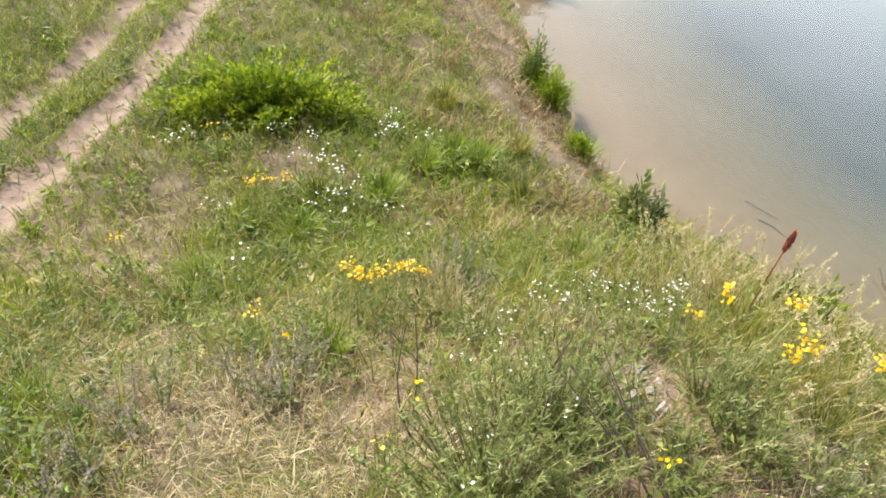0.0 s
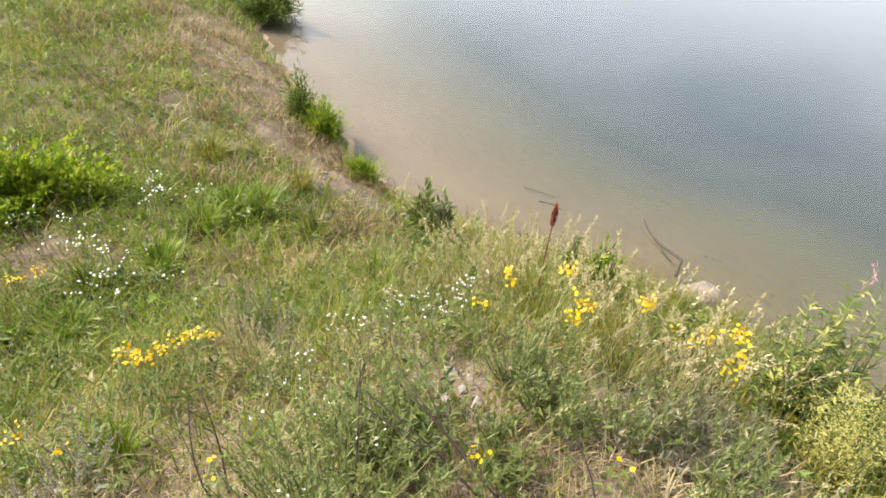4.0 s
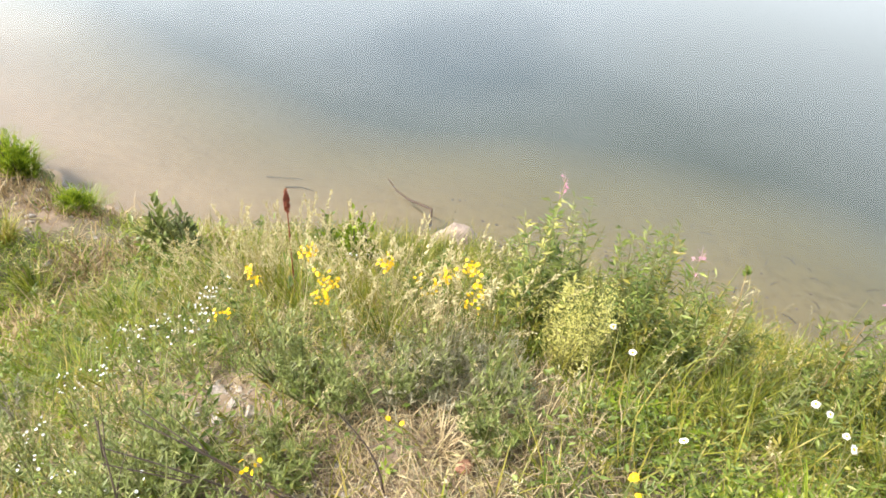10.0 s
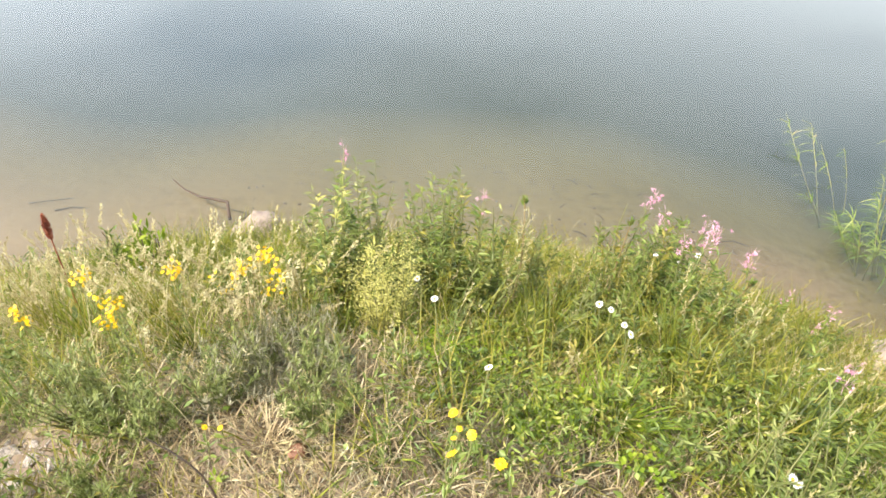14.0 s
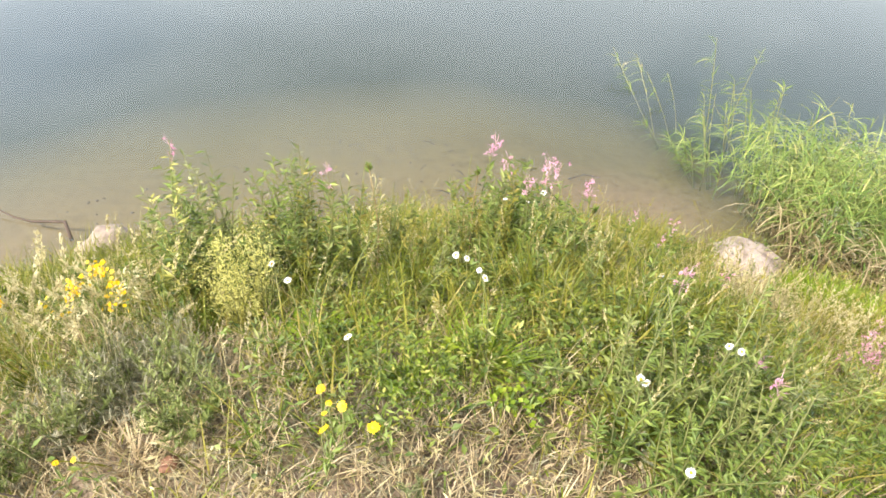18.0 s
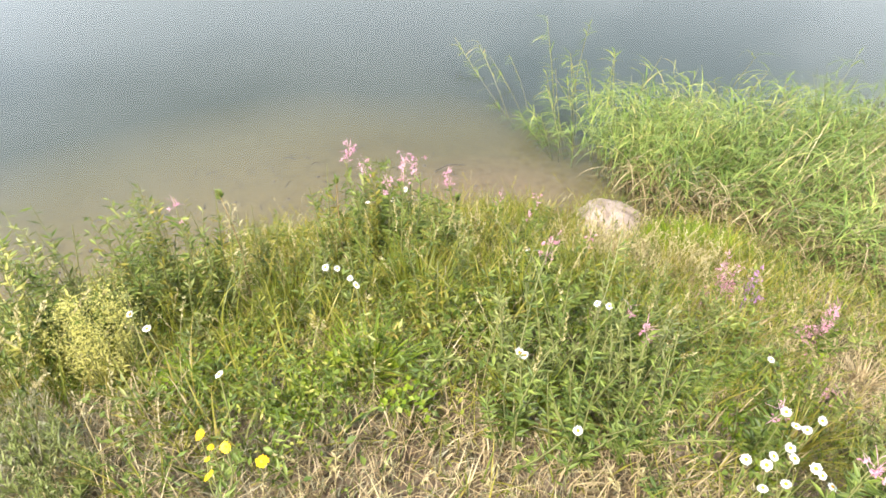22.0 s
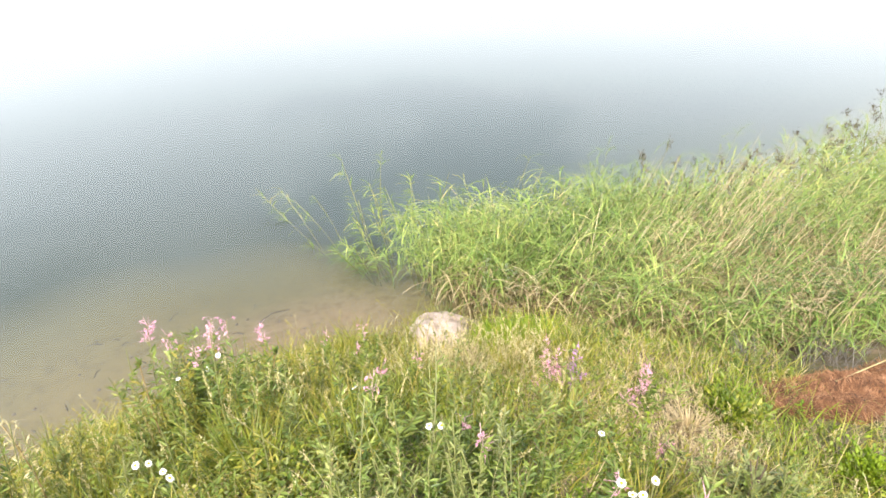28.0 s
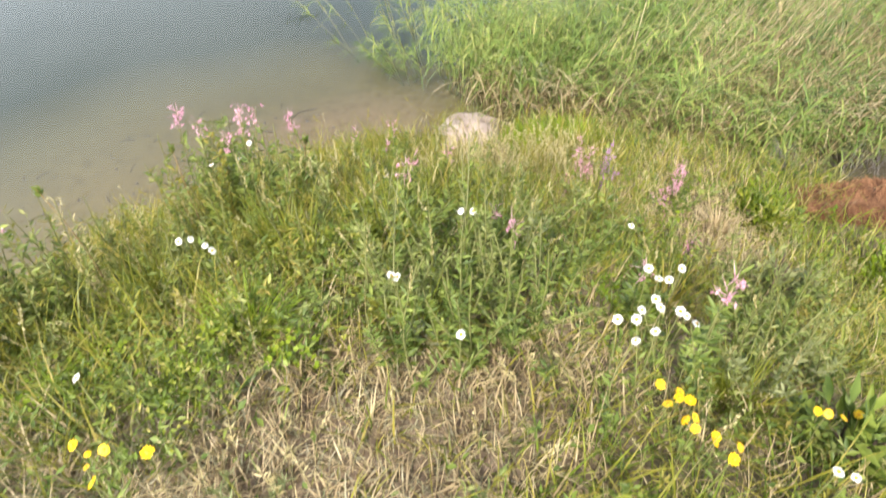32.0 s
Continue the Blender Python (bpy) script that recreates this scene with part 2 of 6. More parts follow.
def ground_mat():
    m, t, b = nodes_of("bank_soil")
    broad, mid, fine = noise_tex(t, 0.8, 4), noise_tex(t, 7.0, 6), noise_tex(t, 60.0, 3)
    soil = ramp(t, [(0.25, (0.09, 0.062, 0.04)), (0.5, (0.19, 0.137, 0.092)), (0.75, (0.35, 0.265, 0.195))], mid)
    moss = ramp(t, [(0.3, (0.045, 0.055, 0.015)), (0.7, (0.13, 0.12, 0.04))], fine)
    cut = ramp(t, [(0.42, (0, 0, 0)), (0.6, (1, 1, 1))], broad)
    col = mixed(t, soil, moss, cut)
    geo = t.nodes.new("ShaderNodeNewGeometry")
    dot = t.nodes.new("ShaderNodeVectorMath")
    dot.operation = "DOT_PRODUCT"
    dot.inputs[1].default_value = (0.35, 0.937, 0.0)
    t.links.new(geo.outputs["Position"], dot.inputs[0])
    prev = dot.outputs["Value"]
    for op, val in (("ADD", 3.20), ("ABSOLUTE", 0.0), ("SUBTRACT", 0.32), ("ABSOLUTE", 0.0)):
        mth = t.nodes.new("ShaderNodeMath")
        mth.operation = op
        mth.inputs[1].default_value = val
        t.links.new(prev, mth.inputs[0])
        prev = mth.outputs[0]
    rut = ramp(t, [(0.10, (1, 1, 1)), (0.17, (0, 0, 0))], prev)
    worn = ramp(t, [(0.3, (0.16, 0.112, 0.08)), (0.5, (0.265, 0.19, 0.143)), (0.72, (0.39, 0.295, 0.23))], mid)
    col = mixed(t, col, worn, rut)
    # the bed: pale sand at the rim, deep water's blue-green dimming painted in below
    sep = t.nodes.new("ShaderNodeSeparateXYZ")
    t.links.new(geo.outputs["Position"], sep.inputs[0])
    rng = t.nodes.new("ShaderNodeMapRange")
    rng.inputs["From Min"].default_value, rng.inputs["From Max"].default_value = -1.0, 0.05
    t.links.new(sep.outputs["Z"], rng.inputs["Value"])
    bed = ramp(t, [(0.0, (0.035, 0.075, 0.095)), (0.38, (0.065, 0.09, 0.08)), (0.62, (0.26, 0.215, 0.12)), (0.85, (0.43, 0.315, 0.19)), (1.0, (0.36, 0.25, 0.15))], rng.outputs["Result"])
    wet = t.nodes.new("ShaderNodeMath")
    wet.operation = "LESS_THAN"
    wet.inputs[1].default_value = 0.03
    t.links.new(sep.outputs["Z"], wet.inputs[0])
    # sand tinted brighter and bluer westward, pale by the boulder, algae film between
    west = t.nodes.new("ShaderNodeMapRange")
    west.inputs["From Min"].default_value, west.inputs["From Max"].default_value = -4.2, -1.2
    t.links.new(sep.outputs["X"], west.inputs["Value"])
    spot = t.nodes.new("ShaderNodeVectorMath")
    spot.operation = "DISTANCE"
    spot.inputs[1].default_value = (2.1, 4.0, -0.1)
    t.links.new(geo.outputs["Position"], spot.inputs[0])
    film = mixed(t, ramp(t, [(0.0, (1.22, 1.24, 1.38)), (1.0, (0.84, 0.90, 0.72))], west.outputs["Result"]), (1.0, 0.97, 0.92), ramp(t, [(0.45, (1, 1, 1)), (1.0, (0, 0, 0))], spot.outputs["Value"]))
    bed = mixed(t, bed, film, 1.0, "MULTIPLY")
    blotch = mixed(t, bed, ramp(t, [(0.35, (0.55, 0.5, 0.45)), (0.65, (1.1, 1.08, 1.0))], mid), 0.18, "MULTIPLY")
    # specks of rotting leaf on the shallow bed
    speck = ramp(t, [(0.32, (0.38, 0.36, 0.32)), (0.52, (1, 1, 1))], noise_tex(t, 11.0, 6.0, 0.75))
    shallow = ramp(t, [(0.60, (0, 0, 0)), (0.78, (0.6, 0.6, 0.6)), (1.0, (0.4, 0.4, 0.4))], rng.outputs["Result"])
    shallow = mixed(t, (0.0, 0.0, 0.0), shallow, west.outputs["Result"])
    blotch = mixed(t, blotch, speck, shallow, "MULTIPLY")
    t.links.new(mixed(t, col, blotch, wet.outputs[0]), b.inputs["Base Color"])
    b.inputs["Roughness"].default_value = 0.9
    bumped(t, b, mid, 0.6, 0.03)
    return m


def stone_mat(name, dark, light, scale=18.0):
    m, t, b = nodes_of(name)
    oi = t.nodes.new("ShaderNodeObjectInfo")
    n, f = noise_tex(t, scale, 6), noise_tex(t, scale * 7, 3)
    c = ramp(t, [(0.3, dark), (0.55, light), (0.8, tuple(min(0.9, v * 1.2) for v in light))], n)
    c = mixed(t, c, ramp(t, [(0.3, (0.55, 0.55, 0.55)), (0.6, (1, 1, 1))], f), 0.6, "MULTIPLY")
    hv = t.nodes.new("ShaderNodeHueSaturation")
    sv = t.nodes.new("ShaderNodeMapRange")
    sv.inputs["To Min"].default_value, sv.inputs["To Max"].default_value = 0.75, 1.15
    t.links.new(oi.outputs["Random"], sv.inputs["Value"])
    t.links.new(sv.outputs["Result"], hv.inputs["Value"])
    t.links.new(c, hv.inputs["Color"])
    t.links.new(hv.outputs["Color"], b.inputs["Base Color"])
    b.inputs["Roughness"].default_value = 0.85
    bumped(t, b, n, 0.5, 0.02)
    return m


def water_mat():
    m, t, b = nodes_of("pond_water")
    t.nodes.remove(b)
    n1, n2 = noise_tex(t, 0.7, 2), noise_tex(t, 3.5, 1)
    h = mixed(t, n1, n2, 0.15)
    bump = t.nodes.new("ShaderNodeBump")
    bump.inputs["Strength"].default_value, bump.inputs["Distance"].default_value = 0.02, 0.02
    t.links.new(h, bump.inputs["Height"])
    clear = t.nodes.new("ShaderNodeBsdfTransparent")
    clear.inputs["Color"].default_value = (0.93, 0.95, 0.93, 1)
    murk = t.nodes.new("ShaderNodeBsdfDiffuse")
    murk.inputs["Color"].default_value = (0.20, 0.24, 0.235, 1)
    body = t.nodes.new("ShaderNodeMixShader")
    body.inputs["Fac"].default_value = 0.12
    gl = t.nodes.new("ShaderNodeBsdfGlossy")
    gl.inputs["Roughness"].default_value = 0.04
    fr = t.nodes.new("ShaderNodeFresnel")
    fr.inputs["IOR"].default_value = 1.44
    t.links.new(bump.outputs["Normal"], gl.inputs["Normal"])
    t.links.new(bump.outputs["Normal"], fr.inputs["Normal"])
    mx = t.nodes.new("ShaderNodeMixShader")
    t.links.new(clear.outputs["BSDF"], body.inputs[1])
    t.links.new(murk.outputs["BSDF"], body.inputs[2])
    t.links.new(fr.outputs["Fac"], mx.inputs["Fac"])
    t.links.new(body.outputs["Shader"], mx.inputs[1])
    t.links.new(gl.outputs["BSDF"], mx.inputs[2])
    t.links.new(mx.outputs["Shader"], t.nodes["Material Output"].inputs["Surface"])
    return m


GROUND, WATER = ground_mat(), water_mat()
GRANITE = stone_mat("pink_granite", (0.26, 0.19, 0.155), (0.48, 0.39, 0.335), 9.0)
PEBBLE = stone_mat("grey_pebble", (0.26, 0.22, 0.185), (0.54, 0.48, 0.42), 3.0)
ROCK = stone_mat("brown_granite", (0.17, 0.125, 0.10), (0.33, 0.26, 0.21), 12.0)
REDSTONE = stone_mat("red_sandstone", (0.22, 0.10, 0.06), (0.38, 0.19, 0.12), 25.0)

# ---- the lie of the land ----
rng = np.random.default_rng(7)
SHORE_X = [-40, -9, -7.4, -5.2, -4.4, -3.6, -2.9, -2.2, -1.5, -0.5, 0.6, 1.5, 2.1, 2.7, 3.1, 3.5, 4.0, 4.6, 6, 9, 40]
SHORE_Y = [5.5, 3.6, 3.1, 2.8, 2.62, 2.75, 3.1, 3.55, 3.7, 3.95, 4.05, 4.0, 3.6, 3.45, 3.4, 2.75, 1.8, 1.3, 0.9, 0.6, 0.2]
RUT_N = (0.35, 0.937)


def shore(x):
    x = np.asarray(x, float)
    return sum(np.interp(x + o, SHORE_X, SHORE_Y) for o in (-0.3, -0.1, 0.1, 0.3)) / 4


def wobble(x, y):
    return (np.sin(2.1 * x + 1.3 * y) * np.sin(1.7 * y - 0.6 * x + 1) + 0.5 * np.sin(5.3 * x - 2.2 * y) * np.sin(4.1 * y + 2)) * 0.035


def height(x, y):
    """The bank: a low rim along the pond, the mound one stands on, two wheel ruts, and a second pond beyond the track."""
    x, y = np.asarray(x, float), np.asarray(y, float)
    d = shore(x) - y
    d = d + (0.06 * np.sin(7 * x) + 0.03 * np.sin(17 * x + 1)) * np.exp(-np.abs(d) / 0.4)
    z = np.where(d > 0, 0.45 * (1 - np.exp(-np.maximum(d, 0) / 0.6)), np.maximum(0.17 * d, -1.5))
    s = np.clip((3.3 - y) / 2.3, 0, 1)
    s = s * s * (3 - 2 * s)
    z = z + 1.22 * np.exp(-np.abs(x / 2.3) ** 2.4) * s
    # the bank flattens towards the reeds
    z = z * (1 - 0.6 * np.exp(-(np.maximum(d, 0) / 0.7) ** 2) * np.clip((x - 2.6) / 0.4, 0, 1) * np.clip((y - 1.2) / 0.3, 0, 1) * (d > 0))
    z = z + wobble(x, y) * np.clip(d, 0, 1)
    # a hollow before the boulder
    z = z - 0.17 * np.exp(-((x - 2.45) / 0.42) ** 2 - ((y - 2.82) / 0.38) ** 2) * np.clip(d / 0.3, 0, 1)
    w = RUT_N[0] * x + RUT_N[1] * y + 0.04 * np.sin(1.3 * x)
    for c in (-2.88, -3.52):
        z = z - 0.05 * np.exp(-((w - c) / 0.14) ** 2) * (x < -1.5)
    k = np.clip((-5.3 - w) / 0.8, 0, 1)
    k = k * k * (3 - 2 * k) * np.clip((-3.0 - x) / 1.5, 0, 1)
    return z * (1 - k) - 0.35 * k


def mesh_np(name, verts, quads=None, tris=None):
    me = bpy.data.meshes.new(name)
    nq, nt = (0 if quads is None else len(quads)), (0 if tris is None else len(tris))
    me.vertices.add(len(verts))
    me.vertices.foreach_set("co", np.asarray(verts, np.float32).ravel())
    idx = np.concatenate([np.asarray(a, np.int32).ravel() for a in (quads, tris) if a is not None and len(a)])
    me.loops.add(len(idx))
    me.loops.foreach_set("vertex_index", idx)
    me.polygons.add(nq + nt)
    start = np.concatenate([np.arange(nq) * 4, nq * 4 + np.arange(nt) * 3]).astype(np.int32)
    me.polygons.foreach_set("loop_start", start)
    me.update(calc_edges=True)
    return me


def grid_mesh(name, xs, ys, f):
    X, Y = np.meshgrid(xs, ys)
    Z = f(X, Y)
    V = np.stack([X, Y, Z], -1).reshape(-1, 3)
    n, m = len(xs), len(ys)
    i = (np.arange(m - 1)[:, None] * n + np.arange(n - 1)).ravel()
    me = mesh_np(name, V, np.stack([i, i + 1, i + n + 1, i + n], 1))
    me.polygons.foreach_set("use_smooth", np.ones(len(me.polygons), bool))
    return me


far = np.array([15, 20, 30, 60, 150, 400, 1200])
xs = np.concatenate([-far[::-1], np.arange(-10, 10.01, 0.07), far])
ys = np.concatenate([-far[::-1], np.arange(-6, 8.01, 0.07), far[:2], far[2:]])
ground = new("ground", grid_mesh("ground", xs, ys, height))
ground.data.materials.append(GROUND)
tagged(ground, "sandy brown bank of a gravel pond", "ground", kind="structure")
water = new("water", grid_mesh("water", np.array([-1200, -30, 30, 1200]), np.array([-1200, -30, 30, 1200]), lambda X, Y: X * 0))
water.data.materials.append(WATER)
tagged(water, "still grey-blue pond water over pale sand", "water", kind="structure")

# ---- blades, leaves and stems as arrays ----
def blades(base, az, lean, length, width, droop, segs=2, tip=0.0, twist=None):
    """Curved tapering ribbons. base (n,3); lean and droop in radians from upright."""
    base = np.asarray(base, float)
    n = len(base)
    az, lean, length, width, droop = (np.broadcast_to(np.asarray(a, float), n) for a in (az, lean, length, width, droop))
    h = np.stack([np.cos(az), np.sin(az), np.zeros(n)], 1)
    wa = az + np.pi / 2 + (0 if twist is None else twist)
    side = np.stack([np.cos(wa), np.sin(wa), np.zeros(n)], 1)
    p, rows = base.copy(), []
    for k in range(segs + 1):
        f = k / segs
        wd = width * (1 - (1 - tip) * f ** 1.6) * min(1.0, 0.45 + 1.9 * f) / 2
        if k < segs:
            rows += [p - side * wd[:, None], p + side * wd[:, None]]
        else:
            rows += [p]
        th = lean + droop * (k + 0.5) / segs
        p = p + (h * np.sin(th)[:, None] + np.array([0, 0, 1]) * np.cos(th)[:, None]) * (length / segs)[:, None]
    V = np.stack(rows, 1)
    m = V.shape[1]
    o = np.arange(n)[:, None] * m
    q = [o + np.array([[2 * k, 2 * k + 1, 2 * k + 3, 2 * k + 2]]) for k in range(segs - 1)]
    Q = np.concatenate(q) if q else np.zeros((0, 4), int)
    T = o + np.array([[m - 3, m - 2, m - 1]])
    return V.reshape(-1, 3), Q, T


def leaflets(pos, way, length, width, fold=0.25):
    """Pointed leaves, folded along the midrib: two triangles each side."""
    pos, way = np.asarray(pos, float), np.asarray(way, float)
    n = len(pos)
    way = way / np.maximum(1e-6, np.linalg.norm(way, axis=1, keepdims=True))
    side = np.cross(way, rng.normal(size=(n, 3)) * 0.5 + np.array([0, 0, 1.0]))
    side /= np.maximum(1e-6, np.linalg.norm(side, axis=1, keepdims=True))
    up = np.cross(side, way)
    L, W = np.broadcast_to(length, n)[:, None], np.broadcast_to(width, n)[:, None]
    mid = pos + way * L * 0.45
    V = np.stack([pos, mid - side * W / 2 + up * W * fold, pos + way * L, mid + side * W / 2 + up * W * fold, mid - up * L * 0.03], 1)
    o = np.arange(n)[:, None] * 5
    T = np.concatenate([o + np.array([[0, 4, 1]]), o + np.array([[1, 4, 2]]), o + np.array([[4, 0, 3]]), o + np.array([[2, 4, 3]])])
    return V.reshape(-1, 3), np.zeros((0, 4), int), T


def tubes(paths, radii, sides=4):
    """Stems: paths (n,k,3), radii (n,k)."""
    P, R = np.asarray(paths, float), np.asarray(radii, float)
    n, k = P.shape[:2]
    d = np.gradient(P, axis=1)
    d /= np.maximum(1e-9, np.linalg.norm(d, axis=2, keepdims=True))
    ref = np.where(np.abs(d[..., 2:3]) > 0.9, np.array([1.0, 0, 0]), np.array([0, 0, 1.0]))
    a = np.cross(d, ref)
    a /= np.maximum(1e-9, np.linalg.norm(a, axis=2, keepdims=True))
    b = np.cross(d, a)
    th = np.arange(sides) * 2 * np.pi / sides
    V = P[:, :, None] + R[:, :, None, None] * (a[:, :, None] * np.cos(th)[:, None] + b[:, :, None] * np.sin(th)[:, None])
    V = V.reshape(n, -1, 3)
    q = [[r * sides + s, r * sides + (s + 1) % sides, (r + 1) * sides + (s + 1) % sides, (r + 1) * sides + s] for r in range(k - 1) for s in range(sides)]
    Q = (np.arange(n)[:, None, None] * (k * sides) + np.array(q)[None]).reshape(-1, 4)
    return V.reshape(-1, 3), Q, np.zeros((0, 3), int)


def joined(*sets):
    V, Q, T, o = [], [], [], 0
    for v, q, t in sets:
        V.append(v), Q.append(q + o), T.append(t + o)
        o += len(v)
    return np.concatenate(V), np.concatenate(Q), np.concatenate(T)


def mesh_ob(name, vqt, material, parent=None, label="", **tags):
    me = mesh_np(name, *vqt)
    me.materials.append(material)
    ob = new(name, me)
    if parent is not None:
        ob.parent = parent
    return tagged(ob, label, **tags)


def scatter(n, x0, x1, y0, y1, keep=None):
    x, y = rng.uniform(x0, x1, n), rng.uniform(y0, y1, n)
    if keep is not None:
        ok = rng.random(n) < np.clip(keep(x, y), 0, 1)
        x, y = x[ok], y[ok]
    return x, y


def on_ground(x, y, sink=0.01):
    return np.stack([x, y, height(x, y) - sink], 1)


def patch(x, y, cx, cy, rx, ry=None, hard=2.0):
    """1 within a soft-edged oval."""
    q = ((x - cx) / rx) ** 2 + ((y - cy) / (ry or rx)) ** 2
    return np.exp(-q ** hard)


def clumps(x, y, f=1.0, s=0.0):
    v = np.sin(3.1 * f * x + 1.7 * f * y + s) + np.sin(-2.3 * f * x + 3.7 * f * y + 2 * s + 1) + np.sin(5.9 * f * x - 4.3 * f * y + 3 * s)
    return 0.5 + v / 6


def rutw(x, y):
    w = RUT_N[0] * x + RUT_N[1] * y + 0.04 * np.sin(1.3 * x)
    return np.where(x < 5.0, np.minimum(np.abs(w + 2.88) - 0.05, np.abs(w + 3.52)), 9)


# where each kind of ground cover grows
def bare(x, y):
    b = 0.86 * patch(x, y, -1.27, 0.95, 0.20, 0.12) + 0.55 * patch(x, y, -0.72, 0.72, 0.24, 0.12) + 0.9 * patch(x, y, -3.85, 2.15, 0.38, 0.18)
    b = b + 0.5 * patch(x, y, -5.0, 1.97, 0.5, 0.17) + 0.5 * patch(x, y, -6.6, 2.5, 1.6, 0.36) + 0.3 * patch(x, y, -4.6, 2.2, 0.5, 0.2) + 0.9 * patch(x, y, -5.8, 1.5, 0.42, 0.16) + 0.85 * patch(x, y, -5.12, 2.03, 0.35, 0.16) + 0.7 * patch(x, y, -4.1, 0.03, 0.22, 0.12) + 0.15 * patch(x, y, -3.1, -0.75, 0.3, 0.14) + 1.0 * (rutw(x, y) < 0.09 + 0.035 * np.sin(6 * x)) + 0.9 * patch(x, y, 4.3, 0.7, 0.5, 0.35)
    b = b + 0.95 * patch(x, y, 3.85, 0.68, 0.6, 0.26)
    return np.clip(b, 0, 1)


def dry(x, y):
    d = 0.95 * patch(x, y, -1.42, -0.35, 0.48, 0.55) + 1.0 * patch(x, y, 0.38, 0.70, 0.80, 0.33) + 0.9 * patch(x, y, -0.62, 1.15, 0.42, 0.45) + 0.3 * patch(x, y, -2.6, -0.9, 0.5, 0.3)
    d = d + 0.6 * patch(x, y, -5.8, 2.3, 1.9, 0.4) + 0.45 * patch(x, y, -3.5, -0.8, 0.5, 0.3) + 1.0 * patch(x, y, 2.68, 1.05, 0.45, 0.3) + 1.0 * patch(x, y, 2.30, 2.4, 0.45, 0.65) + 0.5 * patch(x, y, 2.6, 1.7, 0.5, 0.4)
    d = d + 0.55 * patch(x, y, -1.6, 2.1, 1.1, 0.5) + 0.5 * patch(x, y, -2.2, 0.55, 0.3, 0.25)
    d = d + 0.5 * patch(x, y, -3.55, -0.72, 0.5, 0.22) + 0.4 * patch(x, y, -3.05, -0.85, 0.4, 0.2) + 0.5 * patch(x, y, -4.4, -1.08, 0.5, 0.2) + 0.8 * patch(x, y, -4.1, 0.0, 0.35, 0.22) + 0.6 * patch(x, y, -3.3, 1.75, 0.5, 0.3)
    return np.clip(d + (0.28 - 0.18 * (x < -1.9)) * clumps(x, y, 1.3, 2), 0, 1) * (1 - 0.9 * patch(x, y, 2.92, 2.5, 0.3))


def lush(x, y):
    l = patch(x, y, -3.2, 0.15, 0.55, 0.5) + 0.8 * patch(x, y, -2.0, -0.12, 0.25, 0.2) + 0.9 * patch(x, y, -4.2, 1.2, 0.6, 0.4) + 0.7 * patch(x, y, -1.45, -0.95, 0.3, 0.25) + patch(x, y, -4.3, 0.6, 0.5, 0.4) + patch(x, y, -2.6, -0.45, 0.4, 0.2) + 0.9 * patch(x, y, -3.4, -0.02, 0.4, 0.25) + patch(x, y, -1.45, -0.95, 0.22, 0.2) + 0.8 * patch(x, y, -3.75, 1.15, 0.5, 0.35)
    l = l + patch(x, y, 2.85, 2.45, 0.3, 0.28) + 0.9 * patch(x, y, 3.15, 0.95, 0.5, 0.45) + 0.12 * patch(x, y, 0.5, 1.25, 0.6, 0.3) + 0.2 * patch(x, y, 1.3, 1.6, 0.7, 0.5) + 0.5 * patch(x, y, -2.6, 1.1, 0.6, 0.5)
    return np.clip(l, 0, 1) * (0.4 + 0.8 * clumps(x, y, 1.7, 5)) * (rutw(x, y) > 0.05)


def browned(x, y):
    """The parched strip above the western shore."""
    return np.clip(patch(x, y, -6.6, 2.4, 2.3, 0.48) + patch(x, y, -4.5, 2.2, 0.8, 0.3), 0, 1)


def land(x, y):
    return (shore(x) - y > 0.05 + 0.2 * (x > 2.95) * (y > 1.3)) * (1 - bare(x, y)) * (height(x, y) > 0.03)


def low(x, y):
    """Half the height where the ground is dry and trodden."""
    return 1 - 0.35 * np.clip(dry(x, y), 0, 1)


def grass(name, n, box, keep, mat, lo, hi, width, lean, droop, label, segs=2, tuft=5, spread=0.03, category="grass"):
    x, y = scatter(n // tuft, *box, keep=keep)
    m = len(x)
    tall, way, tip = (np.repeat(a, tuft) for a in (rng.uniform(0.65, 1.3, m), rng.uniform(0, 6.283, m), rng.uniform(0.0, 0.3, m)))
    x, y = (np.repeat(a, tuft) + rng.normal(0, spread, len(a) * tuft) for a in (x, y))
    k = len(x)
    ln = (lo + (hi - lo) * rng.random(k) ** 1.5) * low(x, y) * tall
    v = blades(on_ground(x, y), way + rng.normal(0, 1.2, k), tip + np.abs(rng.normal(0, lean, k)), ln, width * rng.uniform(0.5, 1.5, k), rng.uniform(0.1, 1, k) * droop, segs, twist=rng.normal(0, 0.7, k))
    return mesh_ob(name, v, mat, None, label, category=category, kind="stuff")


